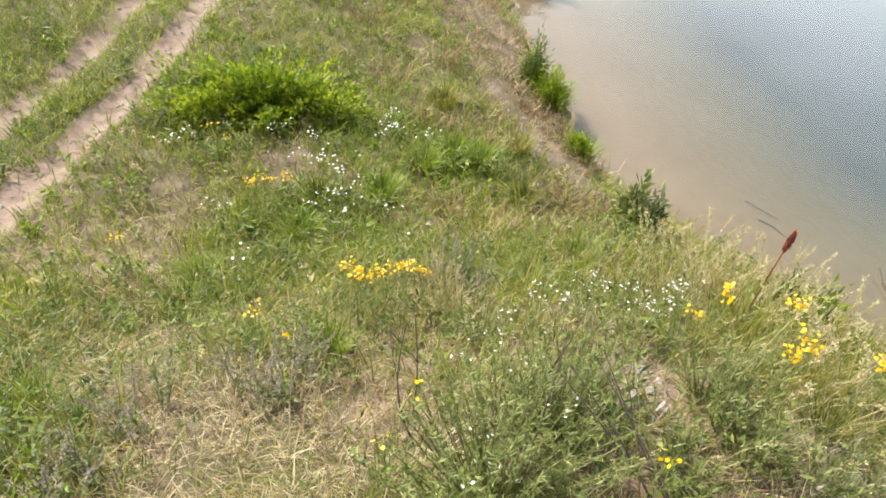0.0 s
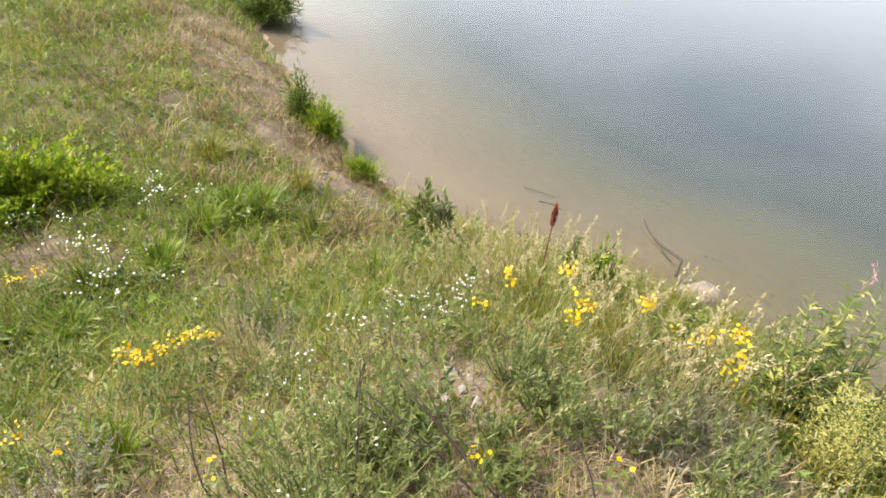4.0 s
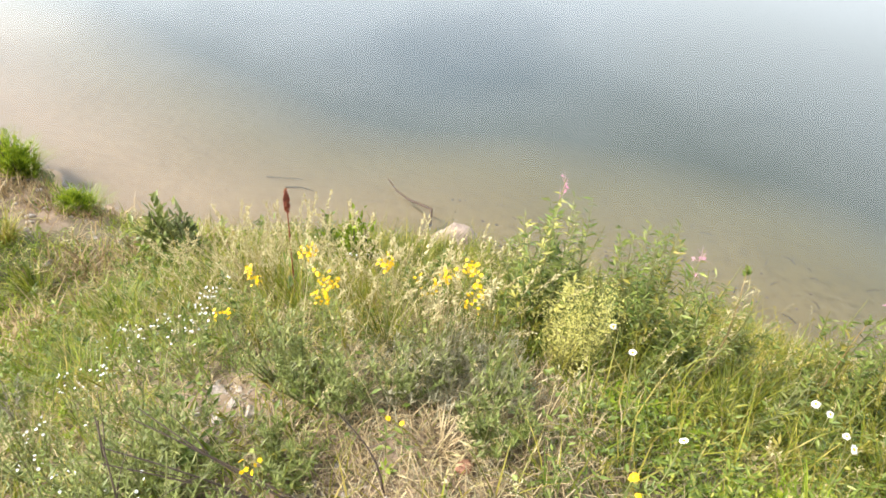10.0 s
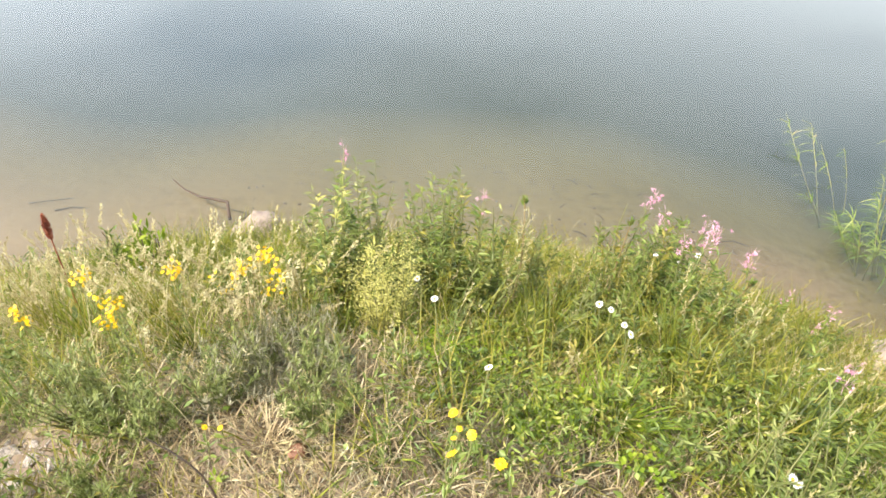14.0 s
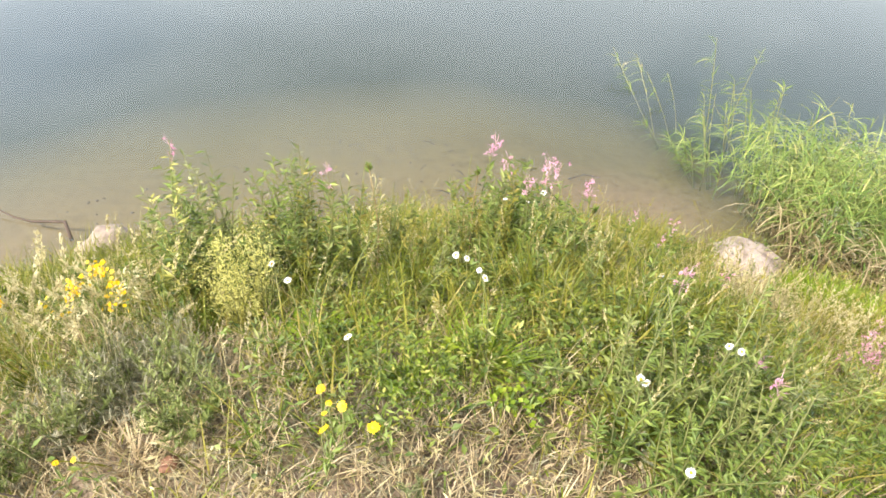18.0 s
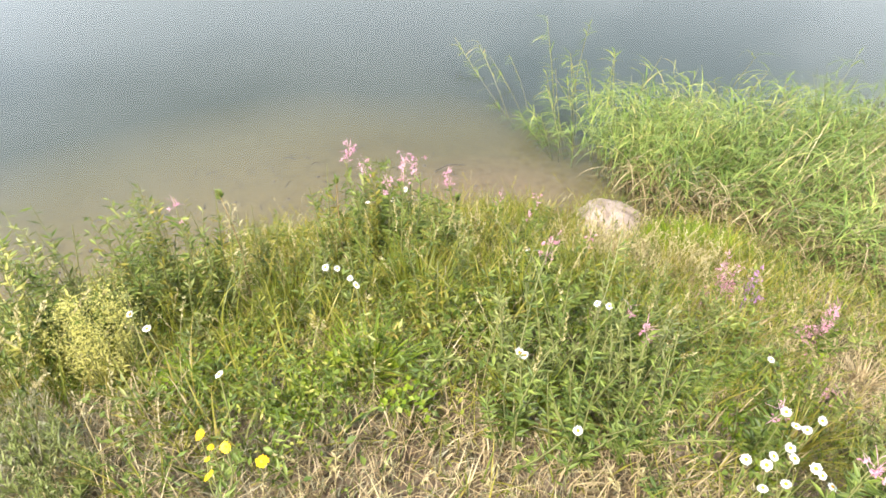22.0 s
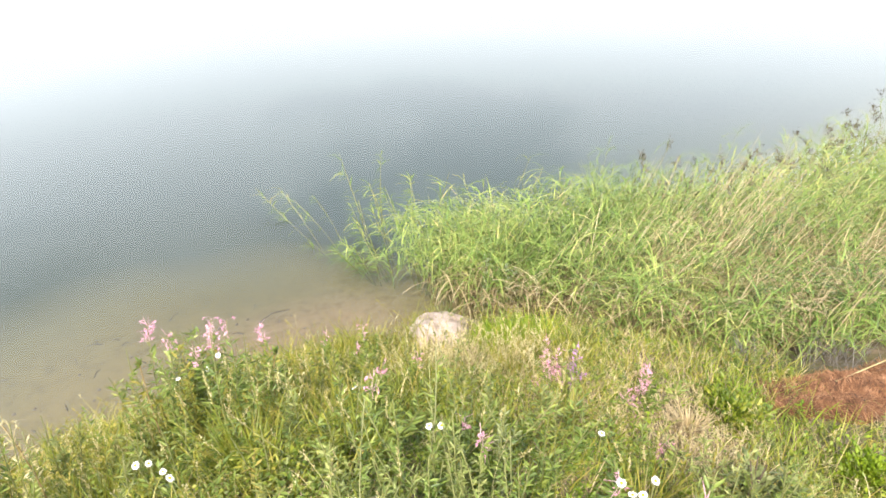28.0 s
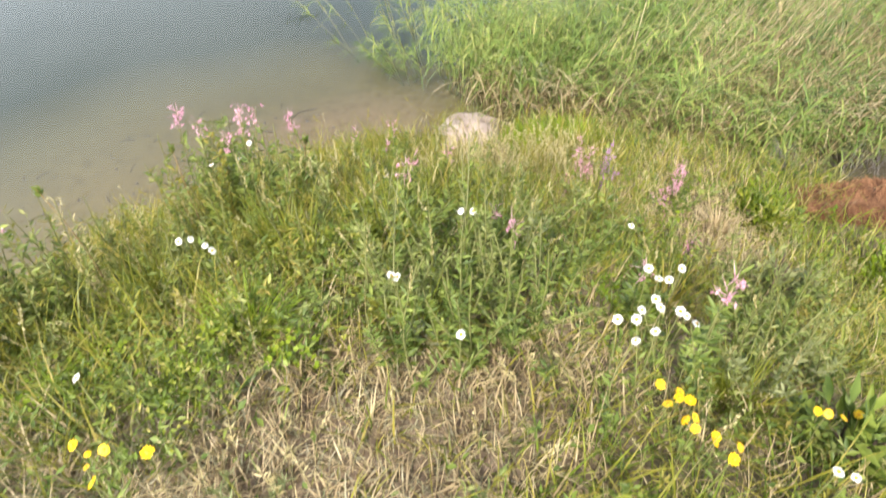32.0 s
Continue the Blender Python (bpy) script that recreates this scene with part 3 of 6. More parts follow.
def seed_grass(name, n, box, keep, mat, lo, hi, label, head=0.07, grains=16, grain=0.011):
    """Thin bent stalks that carry a loose feathery seed head."""
    x, y = scatter(n, *box, keep=keep)
    k = len(x)
    b, az, ln, h = on_ground(x, y), rng.uniform(0, 6.283, k), np.abs(rng.normal(0.1, 0.15, k)), rng.uniform(lo, hi, k)
    s = np.linspace(0, 1, 5)
    th = ln[:, None] + 0.45 * s[None] ** 2
    st = np.stack([np.cos(az)[:, None] * np.sin(th), np.sin(az)[:, None] * np.sin(th), np.cos(th)], 2) * (h / 5)[:, None, None]
    P = b[:, None] + np.cumsum(st, 1) - st[:, :1]
    stalks = tubes(P, np.broadcast_to(0.0013 * (1 - 0.5 * s), (k, 5)), 3)
    f = rng.random((k, grains, 1))
    tip, way = P[:, -1][:, None], (P[:, -1] - P[:, -2])[:, None]
    way = way / np.linalg.norm(way, axis=2, keepdims=True)
    g = tip + way * (f - 0.75) * head + rng.normal(0, 0.003, (k, grains, 3))
    d = way + rng.normal(0, 0.45, (k, grains, 3))
    return mesh_ob(name, joined(stalks, leaflets(g.reshape(-1, 3), d.reshape(-1, 3), grain, grain * 0.35)), mat, None, label, category="grass", kind="stuff")


NEAR, FAR_LEFT = (-3.0, 3.9, -1.3, 4.0), (-10, -2.4, -5, 3.2)
grass("green_grass", 115000, NEAR, lambda x, y: land(x, y) * (1 - 0.9 * dry(x, y)) * (0.25 + 0.8 * clumps(x, y)), GREEN, 0.05, 0.24, 0.0056, 0.5, 1.8, "short green meadow grass covering the bank", 3)
grass("lush_grass", 90000, NEAR, lambda x, y: land(x, y) * lush(x, y), LUSH, 0.05, 0.22, 0.0075, 0.45, 1.5, "lush bright green grass in patches on the bank", 3)
grass("yellowing_grass", 60000, NEAR, lambda x, y: land(x, y) * (1 - 0.6 * dry(x, y)) * (0.15 + 0.9 * clumps(x, y, 1.4, 3)), OLIVE, 0.06, 0.30, 0.0055, 0.5, 1.6, "yellowing grass on the sunny bank", 3)
grass("dry_grass", 290000, NEAR, lambda x, y: land(x, y) * (0.08 + dry(x, y)), STRAW, 0.05, 0.19, 0.0042, 0.42, 1.7, "bleached dry grass lying on the bank", 3)
grass("track_side_grass", 190000, FAR_LEFT, lambda x, y: land(x, y) * (0.3 + 0.8 * clumps(x, y)) * (1 - 0.75 * dry(x, y)) * (1 - 0.85 * browned(x, y)), MEADOW, 0.05, 0.20, 0.0085, 0.5, 1.5, "short green grass beside the dirt track")
grass("track_side_lush_grass", 150000, FAR_LEFT, lambda x, y: land(x, y) * (1 - 0.9 * browned(x, y)) * np.clip(lush(x, y) + 0.15 + 0.35 * clumps(x, y, 0.8, 1), 0, 1), LUSH, 0.05, 0.19, 0.0085, 0.5, 1.3, "bright green grass patches near the track")
grass("track_side_dry_grass", 90000, FAR_LEFT, lambda x, y: land(x, y) * (0.07 + dry(x, y)), BROWN, 0.05, 0.22, 0.0075, 0.45, 1.4, "dry straw-coloured grass above the shore")
grass("browned_grass", 110000, FAR_LEFT, lambda x, y: land(x, y) * browned(x, y) * (0.25 + 0.8 * clumps(x, y, 1.5, 2)), BROWN, 0.06, 0.24, 0.0075, 0.6, 1.6, "browned parched grass above the crumbling shore", 2, 8, 0.05)
for name, box in (("meadow_behind", (-3.0, 10.0, -6.0, -1.25)), ("meadow_beside", (3.8, 10.0, -1.3, 0.7))):
    grass(name, 85000 if box[0] < 0 else 26000, box, lambda x, y: land(x, y) * (0.35 + 0.7 * clumps(x, y)), MEADOW, 0.05, 0.2, 0.015, 0.6, 1.5, "green meadow grass beside the dirt track", 2, 10, 0.06)
# little broad leaves low between the blades
x, y = scatter(26000, *NEAR, keep=lambda x, y: land(x, y) * (1 - 0.8 * dry(x, y)) * clumps(x, y, 2.1, 4) ** 2 * 1.6)
k = len(x)
p = on_ground(x, y, 0) + np.stack([np.zeros(k), np.zeros(k), rng.uniform(0.01, 0.12, k)], 1)
d = rng.normal(size=(k, 3)) * np.array([1, 1, 0.4]) + np.array([0, 0, 0.25])
mesh_ob("low_leaves", leaflets(p, d, rng.uniform(0.015, 0.04, k), rng.uniform(0.008, 0.018, k)), HERB, None, "small dark green leaves between the grass blades", category="weeds", kind="stuff")
x, y = scatter(26000, 0.0, 2.6, 0.85, 2.4, keep=lambda x, y: land(x, y) * (1 - 0.9 * dry(x, y)) * clumps(x, y, 2.6, 1.4) ** 2 * 1.8)
k = len(x)
p = on_ground(x, y, 0) + np.stack([np.zeros(k), np.zeros(k), rng.uniform(0.01, 0.16, k)], 1)
d = rng.normal(size=(k, 3)) * np.array([1, 1, 0.4]) + np.array([0, 0, 0.3])
mesh_ob("bright_leaves", leaflets(p, d, rng.uniform(0.010, 0.024, k), rng.uniform(0.006, 0.012, k)), GREEN, None, "small bright yellow-green leaves low on the slope", category="weeds", kind="stuff")
# dead stalks and litter
x, y = scatter(9000, *NEAR, keep=lambda x, y: land(x, y) * (0.25 + dry(x, y)))
k = len(x)
litter = blades(on_ground(x, y, -0.01), rng.uniform(0, 6.28, k), rng.uniform(1.0, 1.6, k), rng.uniform(0.05, 0.2, k), 0.0025, rng.uniform(-0.3, 0.4, k), 3)
mesh_ob("dead_stalks", litter, PALE, None, "pale broken grass stalks lying about", category="grass litter", kind="stuff")
seed_grass("seed_grass", 5000, NEAR, lambda x, y: land(x, y) * (0.12 + 0.6 * patch(x, y, -1.5, 1.7, 1.1, 0.6) + 0.5 * patch(x, y, 0.2, 2.6, 1.6, 0.8) + 0.5 * patch(x, y, 2.2, 2.2, 0.7, 0.9)), PALE, 0.18, 0.45, "pale ripe seed grass along the slope")
seed_grass("ripe_grass", 800, FAR_LEFT, lambda x, y: land(x, y) * (0.2 + dry(x, y)), PALE, 0.15, 0.35, "pale ripe grass above the shore", 0.06, 8, 0.016)
grass("thin_green_grass", 15000, (-1.2, 1.6, -0.2, 1.5), lambda x, y: land(x, y) * (0.25 + 0.5 * clumps(x, y, 2, 1)), GREEN, 0.03, 0.13, 0.0045, 0.6, 1.8, "thin green blades mixed into the dry grass", 3)
seed_grass("tall_pale_grass", 330, (-2.25, -0.6, 1.25, 2.3), lambda x, y: land(x, y) * np.clip(1.2 - np.abs(y - 1.75 + 0.12 * (x + 1.5)) * 2.2, 0, 1), PALE, 0.38, 0.66, "tall pale feathery grass on the edge of the slope", 0.11, 34, 0.016)
seed_grass("slope_grass", 420, (-0.6, 2.7, 1.6, 3.4), lambda x, y: land(x, y) * 0.7 * (1 - patch(x, y, 2.6, 2.7, 0.35)), OLIVE, 0.3, 0.55, "tall yellow-green grass stalks on the lower slope", 0.09, 26, 0.013)
seed_grass("shore_seed_grass", 900, (1.6, 2.9, 1.6, 3.2), lambda x, y: land(x, y) * patch(x, y, 2.25, 2.2, 0.45, 0.45), PALE, 0.2, 0.36, "pale ripe grass in front of the boulder", 0.09, 26, 0.012)
grass("boulder_tuft", 16000, (2.5, 3.25, 2.1, 2.95), lambda x, y: land(x, y) * patch(x, y, 2.9, 2.5, 0.27, 0.27), LUSH, 0.08, 0.24, 0.008, 0.4, 1.3, "lush green grass tuft beside the boulder", 3)
grass("slope_blades", 64000, (-2.4, 3.0, 1.2, 3.6), lambda x, y: land(x, y) * (0.2 + 0.7 * clumps(x, y, 1.2, 6)) * np.clip((y - 1.35) * 1.6, 0.06, 1) * (1 - 0.95 * patch(x, y, 2.55, 2.75, 0.5)), SLOPEGRASS, 0.12, 0.38, 0.0052, 0.3, 1.3, "tall yellow-green grass blades on the slope", 3, 7)


def sprigs(name, n, box, keep, mat, lo, hi, leaf, label, per=16, wide=0.3):
    """Small leafy shoots: a thin stem with leaves all the way up."""
    x, y = scatter(n, *box, keep=keep)
    k = len(x)
    b, az, ln, h = on_ground(x, y), rng.uniform(0, 6.283, k), np.abs(rng.normal(0.15, 0.2, k)), rng.uniform(lo, hi, k)
    s = np.linspace(0, 1, 4)
    th = ln[:, None] + 0.4 * s[None]
    st = np.stack([np.cos(az)[:, None] * np.sin(th), np.sin(az)[:, None] * np.sin(th), np.cos(th)], 2) * (h / 3)[:, None, None]
    P = b[:, None] + np.cumsum(st, 1) - st[:, :1]
    f = rng.uniform(0.15, 1, (k, per)) * 2.999
    i0 = f.astype(int)
    fr, ar = (f - i0)[..., None], np.arange(k)[:, None]
    p = (P[ar, i0] * (1 - fr) + P[ar, i0 + 1] * fr).reshape(-1, 3)
    a = rng.uniform(0, 6.283, k * per)
    d = np.stack([np.cos(a), np.sin(a), rng.normal(0.35, 0.35, k * per)], 1)
    size = np.repeat(rng.uniform(0.6, 1.3, k), per) * leaf * rng.uniform(0.7, 1.2, k * per)
    v = joined(tubes(P, np.broadcast_to(0.0014 * (1 - 0.5 * s), (k, 4)), 3), leaflets(p, d, size, size * wide))
    return mesh_ob(name, v, mat, None, label, category="weeds", kind="stuff")


def mix_of(f, s, lo=0.45):
    return lambda x, y: land(x, y) * (1 - 0.95 * dry(x, y)) * np.clip((clumps(x, y, f, s) - lo) * 4, 0, 1)


sprigs("leafy_weeds", 4200, NEAR, mix_of(1.9, 0.5), HERB, 0.07, 0.24, 0.036, "small green leafy weeds in the grass")
sprigs("pale_weeds", 3600, NEAR, mix_of(2.3, 2.5), FEATHER, 0.08, 0.26, 0.030, "pale green narrow-leaved weeds in the grass", 18, 0.2)
sprigs("bright_weeds", 1500, NEAR, mix_of(1.6, 4.1, 0.5), LUSH, 0.05, 0.16, 0.026, "bright green broad-leaved weeds in the grass", 16, 0.5)
sprigs("slope_weeds", 1000, (-0.3, 2.2, 0.9, 2.6), lambda x, y: land(x, y) * (1 - 0.9 * dry(x, y)) * (0.3 + 0.7 * clumps(x, y, 2.7, 0.3)), HERB, 0.08, 0.24, 0.030, "dark green leafy weeds among the slope grass", 16, 0.24)
sprigs("yellow_weeds", 1100, NEAR, mix_of(2.0, 5.7, 0.5), OLIVE, 0.08, 0.28, 0.030, "yellowing weeds on the slope", 18, 0.22)
sprigs("faded_weeds", 2600, NEAR, lambda x, y: land(x, y) * (0.15 + 0.5 * dry(x, y)), PALE, 0.06, 0.2, 0.022, "bleached dead weeds in the dry grass", 16, 0.22)
sprigs("dark_weeds", 2600, FAR_LEFT, lambda x, y: mix_of(1.2, 1.5)(x, y) * (1 - browned(x, y)), HERB, 0.08, 0.22, 0.055, "dark green weeds beside the track", 12)
sprigs("light_weeds", 2000, FAR_LEFT, lambda x, y: mix_of(1.5, 3.5)(x, y) * (1 - browned(x, y)), LUSH, 0.06, 0.18, 0.045, "light green weeds beside the track", 12, 0.4)
sprigs("withered_weeds", 900, FAR_LEFT, lambda x, y: land(x, y) * (0.2 + 0.6 * dry(x, y)), PALE, 0.08, 0.22, 0.035, "withered weeds above the shore", 12, 0.25)
sprigs("meadow_weeds", 2600, FAR_LEFT, lambda x, y: land(x, y) * (0.3 + 0.5 * clumps(x, y, 1.7, 2.2)) * (1 - browned(x, y)), FEATHER, 0.08, 0.24, 0.035, "pale green weeds in the meadow beside the track", 14, 0.25)
sprigs("corner_weeds", 420, (-3.2, -1.0, -1.4, -0.5), lambda x, y: land(x, y) * np.clip(patch(x, y, -1.4, -1.0, 0.35, 0.25) + patch(x, y, -2.3, -1.05, 0.5, 0.25), 0, 1), HERB, 0.06, 0.18, 0.024, "dark green leafy weeds at the foot of the dry slope", 18, 0.4)
grass("dull_grass", 62000, (-1.5, 1.5, -0.2, 1.7), lambda x, y: land(x, y) * np.clip(patch(x, y, -0.6, 1.2, 0.5, 0.5) + 0.7 * patch(x, y, 0.3, 0.75, 0.8, 0.35) + 0.4 * patch(x, y, -0.1, 1.0, 0.4, 0.4), 0, 1), DULL, 0.03, 0.13, 0.0042, 0.6, 1.9, "fine dull grey-green grass on the dry crown of the bank", 3)
grass("shore_clumps", 30000, (-8.5, -2.8, 0.9, 3.1), lambda x, y: land(x, y) * np.clip((clumps(x, y, 1.6, 0.7) - 0.5) * 5, 0, 1), BROWN, 0.08, 0.26, 0.010, 0.5, 1.6, "browned grass clumps above the crumbling shore", 2, 14, 0.06)

# ---- helpers for things ----
def part(name, vqt, material, parent, label=""):
    return mesh_ob(name, vqt, material, parent, label)


def thing(name, x, y, z, label, category, group=""):
    ob = new(name)
    ob.location = (x, y, z)
    return tagged(ob, label, category, group)


def ground_at(x, y):
    return float(height(x, y))


def arc(base, tip, bow=0.08, k=6):
    """A gently bowed line from base to tip."""
    base, tip = np.asarray(base, float), np.asarray(tip, float)
    s = np.linspace(0, 1, k)[:, None]
    side = rng.normal(size=3) * np.array([1, 1, 0.1])
    return base + (tip - base) * s + side * bow * np.linalg.norm(tip - base) * np.sin(s * np.pi) * 0.6


def along(P, f):
    """Points and ways at fractions f along a line P (k,3)."""
    t = np.clip(f, 0, 0.999) * (len(P) - 1)
    i = t.astype(int)
    return P[i] + (P[i + 1] - P[i]) * (t - i)[:, None], P[i + 1] - P[i]


def unit(v):
    return v / np.maximum(1e-9, np.linalg.norm(v, axis=-1, keepdims=True))


def sprays(P, n, lo, hi, length, width, out=0.9, up=0.5, taper=0.4):
    """Leaves that stand off a stem all round."""
    f = rng.uniform(lo, hi, n)
    p, w = along(P, f)
    a = rng.uniform(0, 6.283, n)
    d = np.stack([np.cos(a), np.sin(a), np.zeros(n)], 1) * out + unit(w) * up + rng.normal(0, 0.15, (n, 3))
    sc = (1 - taper * f) * rng.uniform(0.7, 1.2, n)
    return leaflets(p, d, length * sc, width * sc)


# ---- stones ----
def rock_mesh(name, rx, ry, rz, seed, mat, sub=3, rough=0.18, smooth=True):
    bm = bmesh.new()
    bmesh.ops.create_icosphere(bm, subdivisions=sub, radius=1.0)
    for v in bm.verts:
        p = v.co.copy()
        a = noise.noise(p * 0.9 + Vector((seed, 0, 0))) * rough * 1.6 + noise.noise(p * 2.3 + Vector((0, seed, 0))) * rough * 0.7 + noise.noise(p * 6 + Vector((0, 0, seed))) * rough * 0.15
        p = p * (1 + a)
        p.z = max(p.z, -0.55)
        v.co = (p.x * rx, p.y * ry, p.z * rz)
    me = bpy.data.meshes.new(name)
    bm.to_mesh(me)
    bm.free()
    me.polygons.foreach_set("use_smooth", np.full(len(me.polygons), smooth))
    me.materials.append(mat)
    return me


boulder = tagged(new("boulder", rock_mesh("boulder", 0.335, 0.26, 0.26, 6.3, GRANITE, 4, 0.22)), "pale pink granite boulder at the water's edge", "boulder")
boulder.matrix_world = pose(2.81, 3.08, 0.015, 4, 4, -32)
rim_rock = tagged(new("shore_rock", rock_mesh("shore_rock", 0.20, 0.14, 0.17, 8.4, ROCK, 3, 0.22)), "pinkish granite rock half in the water", "rock")
rim_rock.matrix_world = pose(-1.73, 3.72, 0.06, 0, 5, 20)
red = tagged(new("red_stone", rock_mesh("red_stone", 0.026, 0.019, 0.016, 5.2, REDSTONE, 3, 0.22)), "smooth reddish brown stone lying in dry grass", "stone")
red.matrix_world = pose(-0.45, 0.98, ground_at(-0.45, 0.98) + 0.02, 10, 15, 40)
STONES = [(-1.37, 1.00, 0.036), (-1.35, 0.88, 0.022), (-1.26, 0.89, 0.026), (-1.25, 0.96, 0.024), (-1.16, 0.94, 0.03), (-1.29, 1.02, 0.018), (-1.07, 0.89, 0.02), (-0.63, 0.77, 0.019), (-0.56, 0.84, 0.016), (-0.73, 0.75, 0.014), (-0.75, 0.66, 0.013), (-0.77, 0.86, 0.011), (-0.47, 0.87, 0.012), (-0.70, 0.70, 0.018)]
pebbles = [rock_mesh("stone", 1.0, 0.75, 0.6, 11.0 + 3 * k, PEBBLE, 1, 0.5, False) for k in range(4)]
darks = [rock_mesh("bed_stone", 1.0, 0.8, 0.5, 31.0 + 3 * k, ROCK, 1, 0.3) for k in range(3)]
for k, (sx, sy, r) in enumerate(STONES):
    ob = tagged(new("stone", pebbles[k % 4]), "pale grey stone on bare gravelly soil", "stone", "stones on the bare patches")
    ob.matrix_world = pose(sx, sy, ground_at(sx, sy) + 0.25 * r, 0, 0, 73 * k) @ Matrix.Scale(r, 4)
for k in range(220):
    gx, gy = ((-1.25, 0.94), (-0.7, 0.74))[k % 2]
    sx, sy, r = gx + rng.normal(0, 0.11), gy + rng.normal(0, 0.06), 0.003 + 0.009 * rng.random() ** 2
    ob = tagged(new("pebble", pebbles[k % 4]), "small grey pebble on bare soil", "pebble", "pebbles on the bare patches")
    ob.matrix_world = pose(sx, sy, ground_at(sx, sy) + 0.2 * r, 0, 0, 51 * k) @ Matrix.Scale(r, 4)
for k in range(200):
    sx = rng.uniform(-7.8, -3.3)
    sy, r = float(shore(sx)) - rng.uniform(0.1, 1.2), 0.008 + 0.026 * rng.random() ** 3
    ob = tagged(new("shore_stone", pebbles[k % 4]), "weathered stone on the crumbling shore", "stone", "stones on the shore")
    ob.matrix_world = pose(sx, sy, ground_at(sx, sy) + 0.2 * r, 0, 0, 37 * k) @ Matrix.Scale(r, 4)
for k in range(60):
    sx = rng.uniform(-7.5, -3.2)
    sy = (-2.88 if k % 3 else -3.52) + rng.normal(0, 0.10)
    sy, r = (sy - 0.35 * sx) / 0.937, rng.uniform(0.008, 0.022)
    ob = tagged(new("track_pebble", pebbles[k % 4]), "pale pebble in the wheel rut", "pebble", "pebbles in the track")
    ob.matrix_world = pose(sx, sy, ground_at(sx, sy) + 0.2 * r, 0, 0, 29 * k) @ Matrix.Scale(r, 4)

# ---- driftwood ----
def stick(name, points, radius, label, category="branch", material=TWIG, twigs=()):
    P = np.array(points, float)
    ob = mesh_ob(name, tubes([P], [np.linspace(radius, radius * 0.45, len(P))], 6), material, None, label, category=category)
    for tw in twigs:
        part("twig", tubes([np.array(tw, float)], [np.linspace(radius * 0.5, radius * 0.2, len(tw))], 5), material, ob)
    return ob


stick("driftwood_branch", [(-2.05, 3.93, -0.02), (-2.10, 4.04, 0.07), (-2.22, 4.09, 0.04), (-2.38, 4.13, 0.02), (-2.52, 4.18, 0.03), (-2.66, 4.27, 0.05)], 0.014, "bare dark branch lying in shallow water")
stick("sunken_branch", [(-3.85, 4.02, -0.2), (-3.72, 4.06, -0.19), (-3.55, 4.18, -0.21)], 0.008, "dark sunken branch on the sandy bed", material=DEADWOOD)
stick("sunken_branch", [(-3.58, 3.96, -0.19), (-3.46, 4.02, -0.18), (-3.33, 4.06, -0.2)], 0.008, "dark sunken branch on the sandy bed", material=DEADWOOD)
stick("sunken_twig", [(1.9, 4.6, -0.12), (2.05, 4.63, -0.1), (2.2, 4.6, -0.12)], 0.006, "short dark twig on the sandy bed")
for k in range(26):
    sx = rng.uniform(-1.6, 2.4)
    sy, a, ln = float(shore(sx)) + rng.uniform(0.2, 1.6), rng.uniform(0, 3.14), rng.uniform(0.03, 0.08)
    sz = float(height(sx, sy)) + 0.01
    stick("sunken_twig", [(sx - ln * math.cos(a), sy - ln * math.sin(a), sz), (sx, sy, sz + 0.012), (sx + ln * math.cos(a), sy + ln * math.sin(a) * 0.7, sz)], 0.0045, "small dark debris on the sandy bed", "debris")


for k in range(240):
    sx = rng.uniform(-2.4, 2.2)
    sy, r = float(shore(sx)) + 0.05 + 1.1 * rng.random() ** 1.6, 0.006 + 0.014 * rng.random() ** 2
    ob = tagged(new("bed_stone", darks[k % 3]), "small dark stone on the pond bed near the shore", "stone", "stones on the pond bed")
    ob.matrix_world = pose(sx, sy, float(height(sx, sy)) + 0.2 * r, 0, 0, 61 * k) @ Matrix.Scale(r, 4)


# ---- daisies ----
def disc_head(r_out, r_in, petals, droop=0.05, width=0.3):
    """A ring of blunt petals round the axis z, at the origin."""
    V, T = [], []
    for k in range(petals):
        a = 2 * math.pi * k / petals + rng.normal(0, 0.05)
        ro, w = r_out * rng.uniform(0.88, 1.06), width * r_out * rng.uniform(0.85, 1.15)
        c, s = np.array([math.cos(a), math.sin(a), 0]), np.array([-math.sin(a), math.cos(a), 0])
        dz = np.array([0, 0, 1.0])
        b = len(V)
        V += [c * r_in * 0.6 - s * w * 0.25, c * r_in * 0.6 + s * w * 0.25, c * ro * 0.7 + s * w * 0.5 + dz * 0.04 * ro, c * ro * 0.7 - s * w * 0.5 + dz * 0.04 * ro, c * ro + s * w * 0.2 - dz * droop * ro, c * ro - s * w * 0.2 - dz * droop * ro]
        T += [[b, b + 1, b + 2, b + 3], [b + 3, b + 2, b + 4, b + 5]]
    return np.array(V), np.array(T), np.zeros((0, 3), int)


def dome(r, h, z0=0.0, rings=4, sides=12):
    V = [[0, 0, z0 + h]]
    for k in range(1, rings + 1):
        t = math.pi / 2 * k / rings
        V += [[r * math.sin(t) * math.cos(a), r * math.sin(t) * math.sin(a), z0 + h * math.cos(t)] for a in np.arange(sides) * 2 * math.pi / sides]
    T = [[0, 1 + s, 1 + (s + 1) % sides] for s in range(sides)]
    Q = [[1 + (k - 1) * sides + s, 1 + k * sides + s, 1 + k * sides + (s + 1) % sides, 1 + (k - 1) * sides + (s + 1) % sides] for k in range(1, rings) for s in range(sides)]
    return np.array(V), np.array(Q), np.array(T)


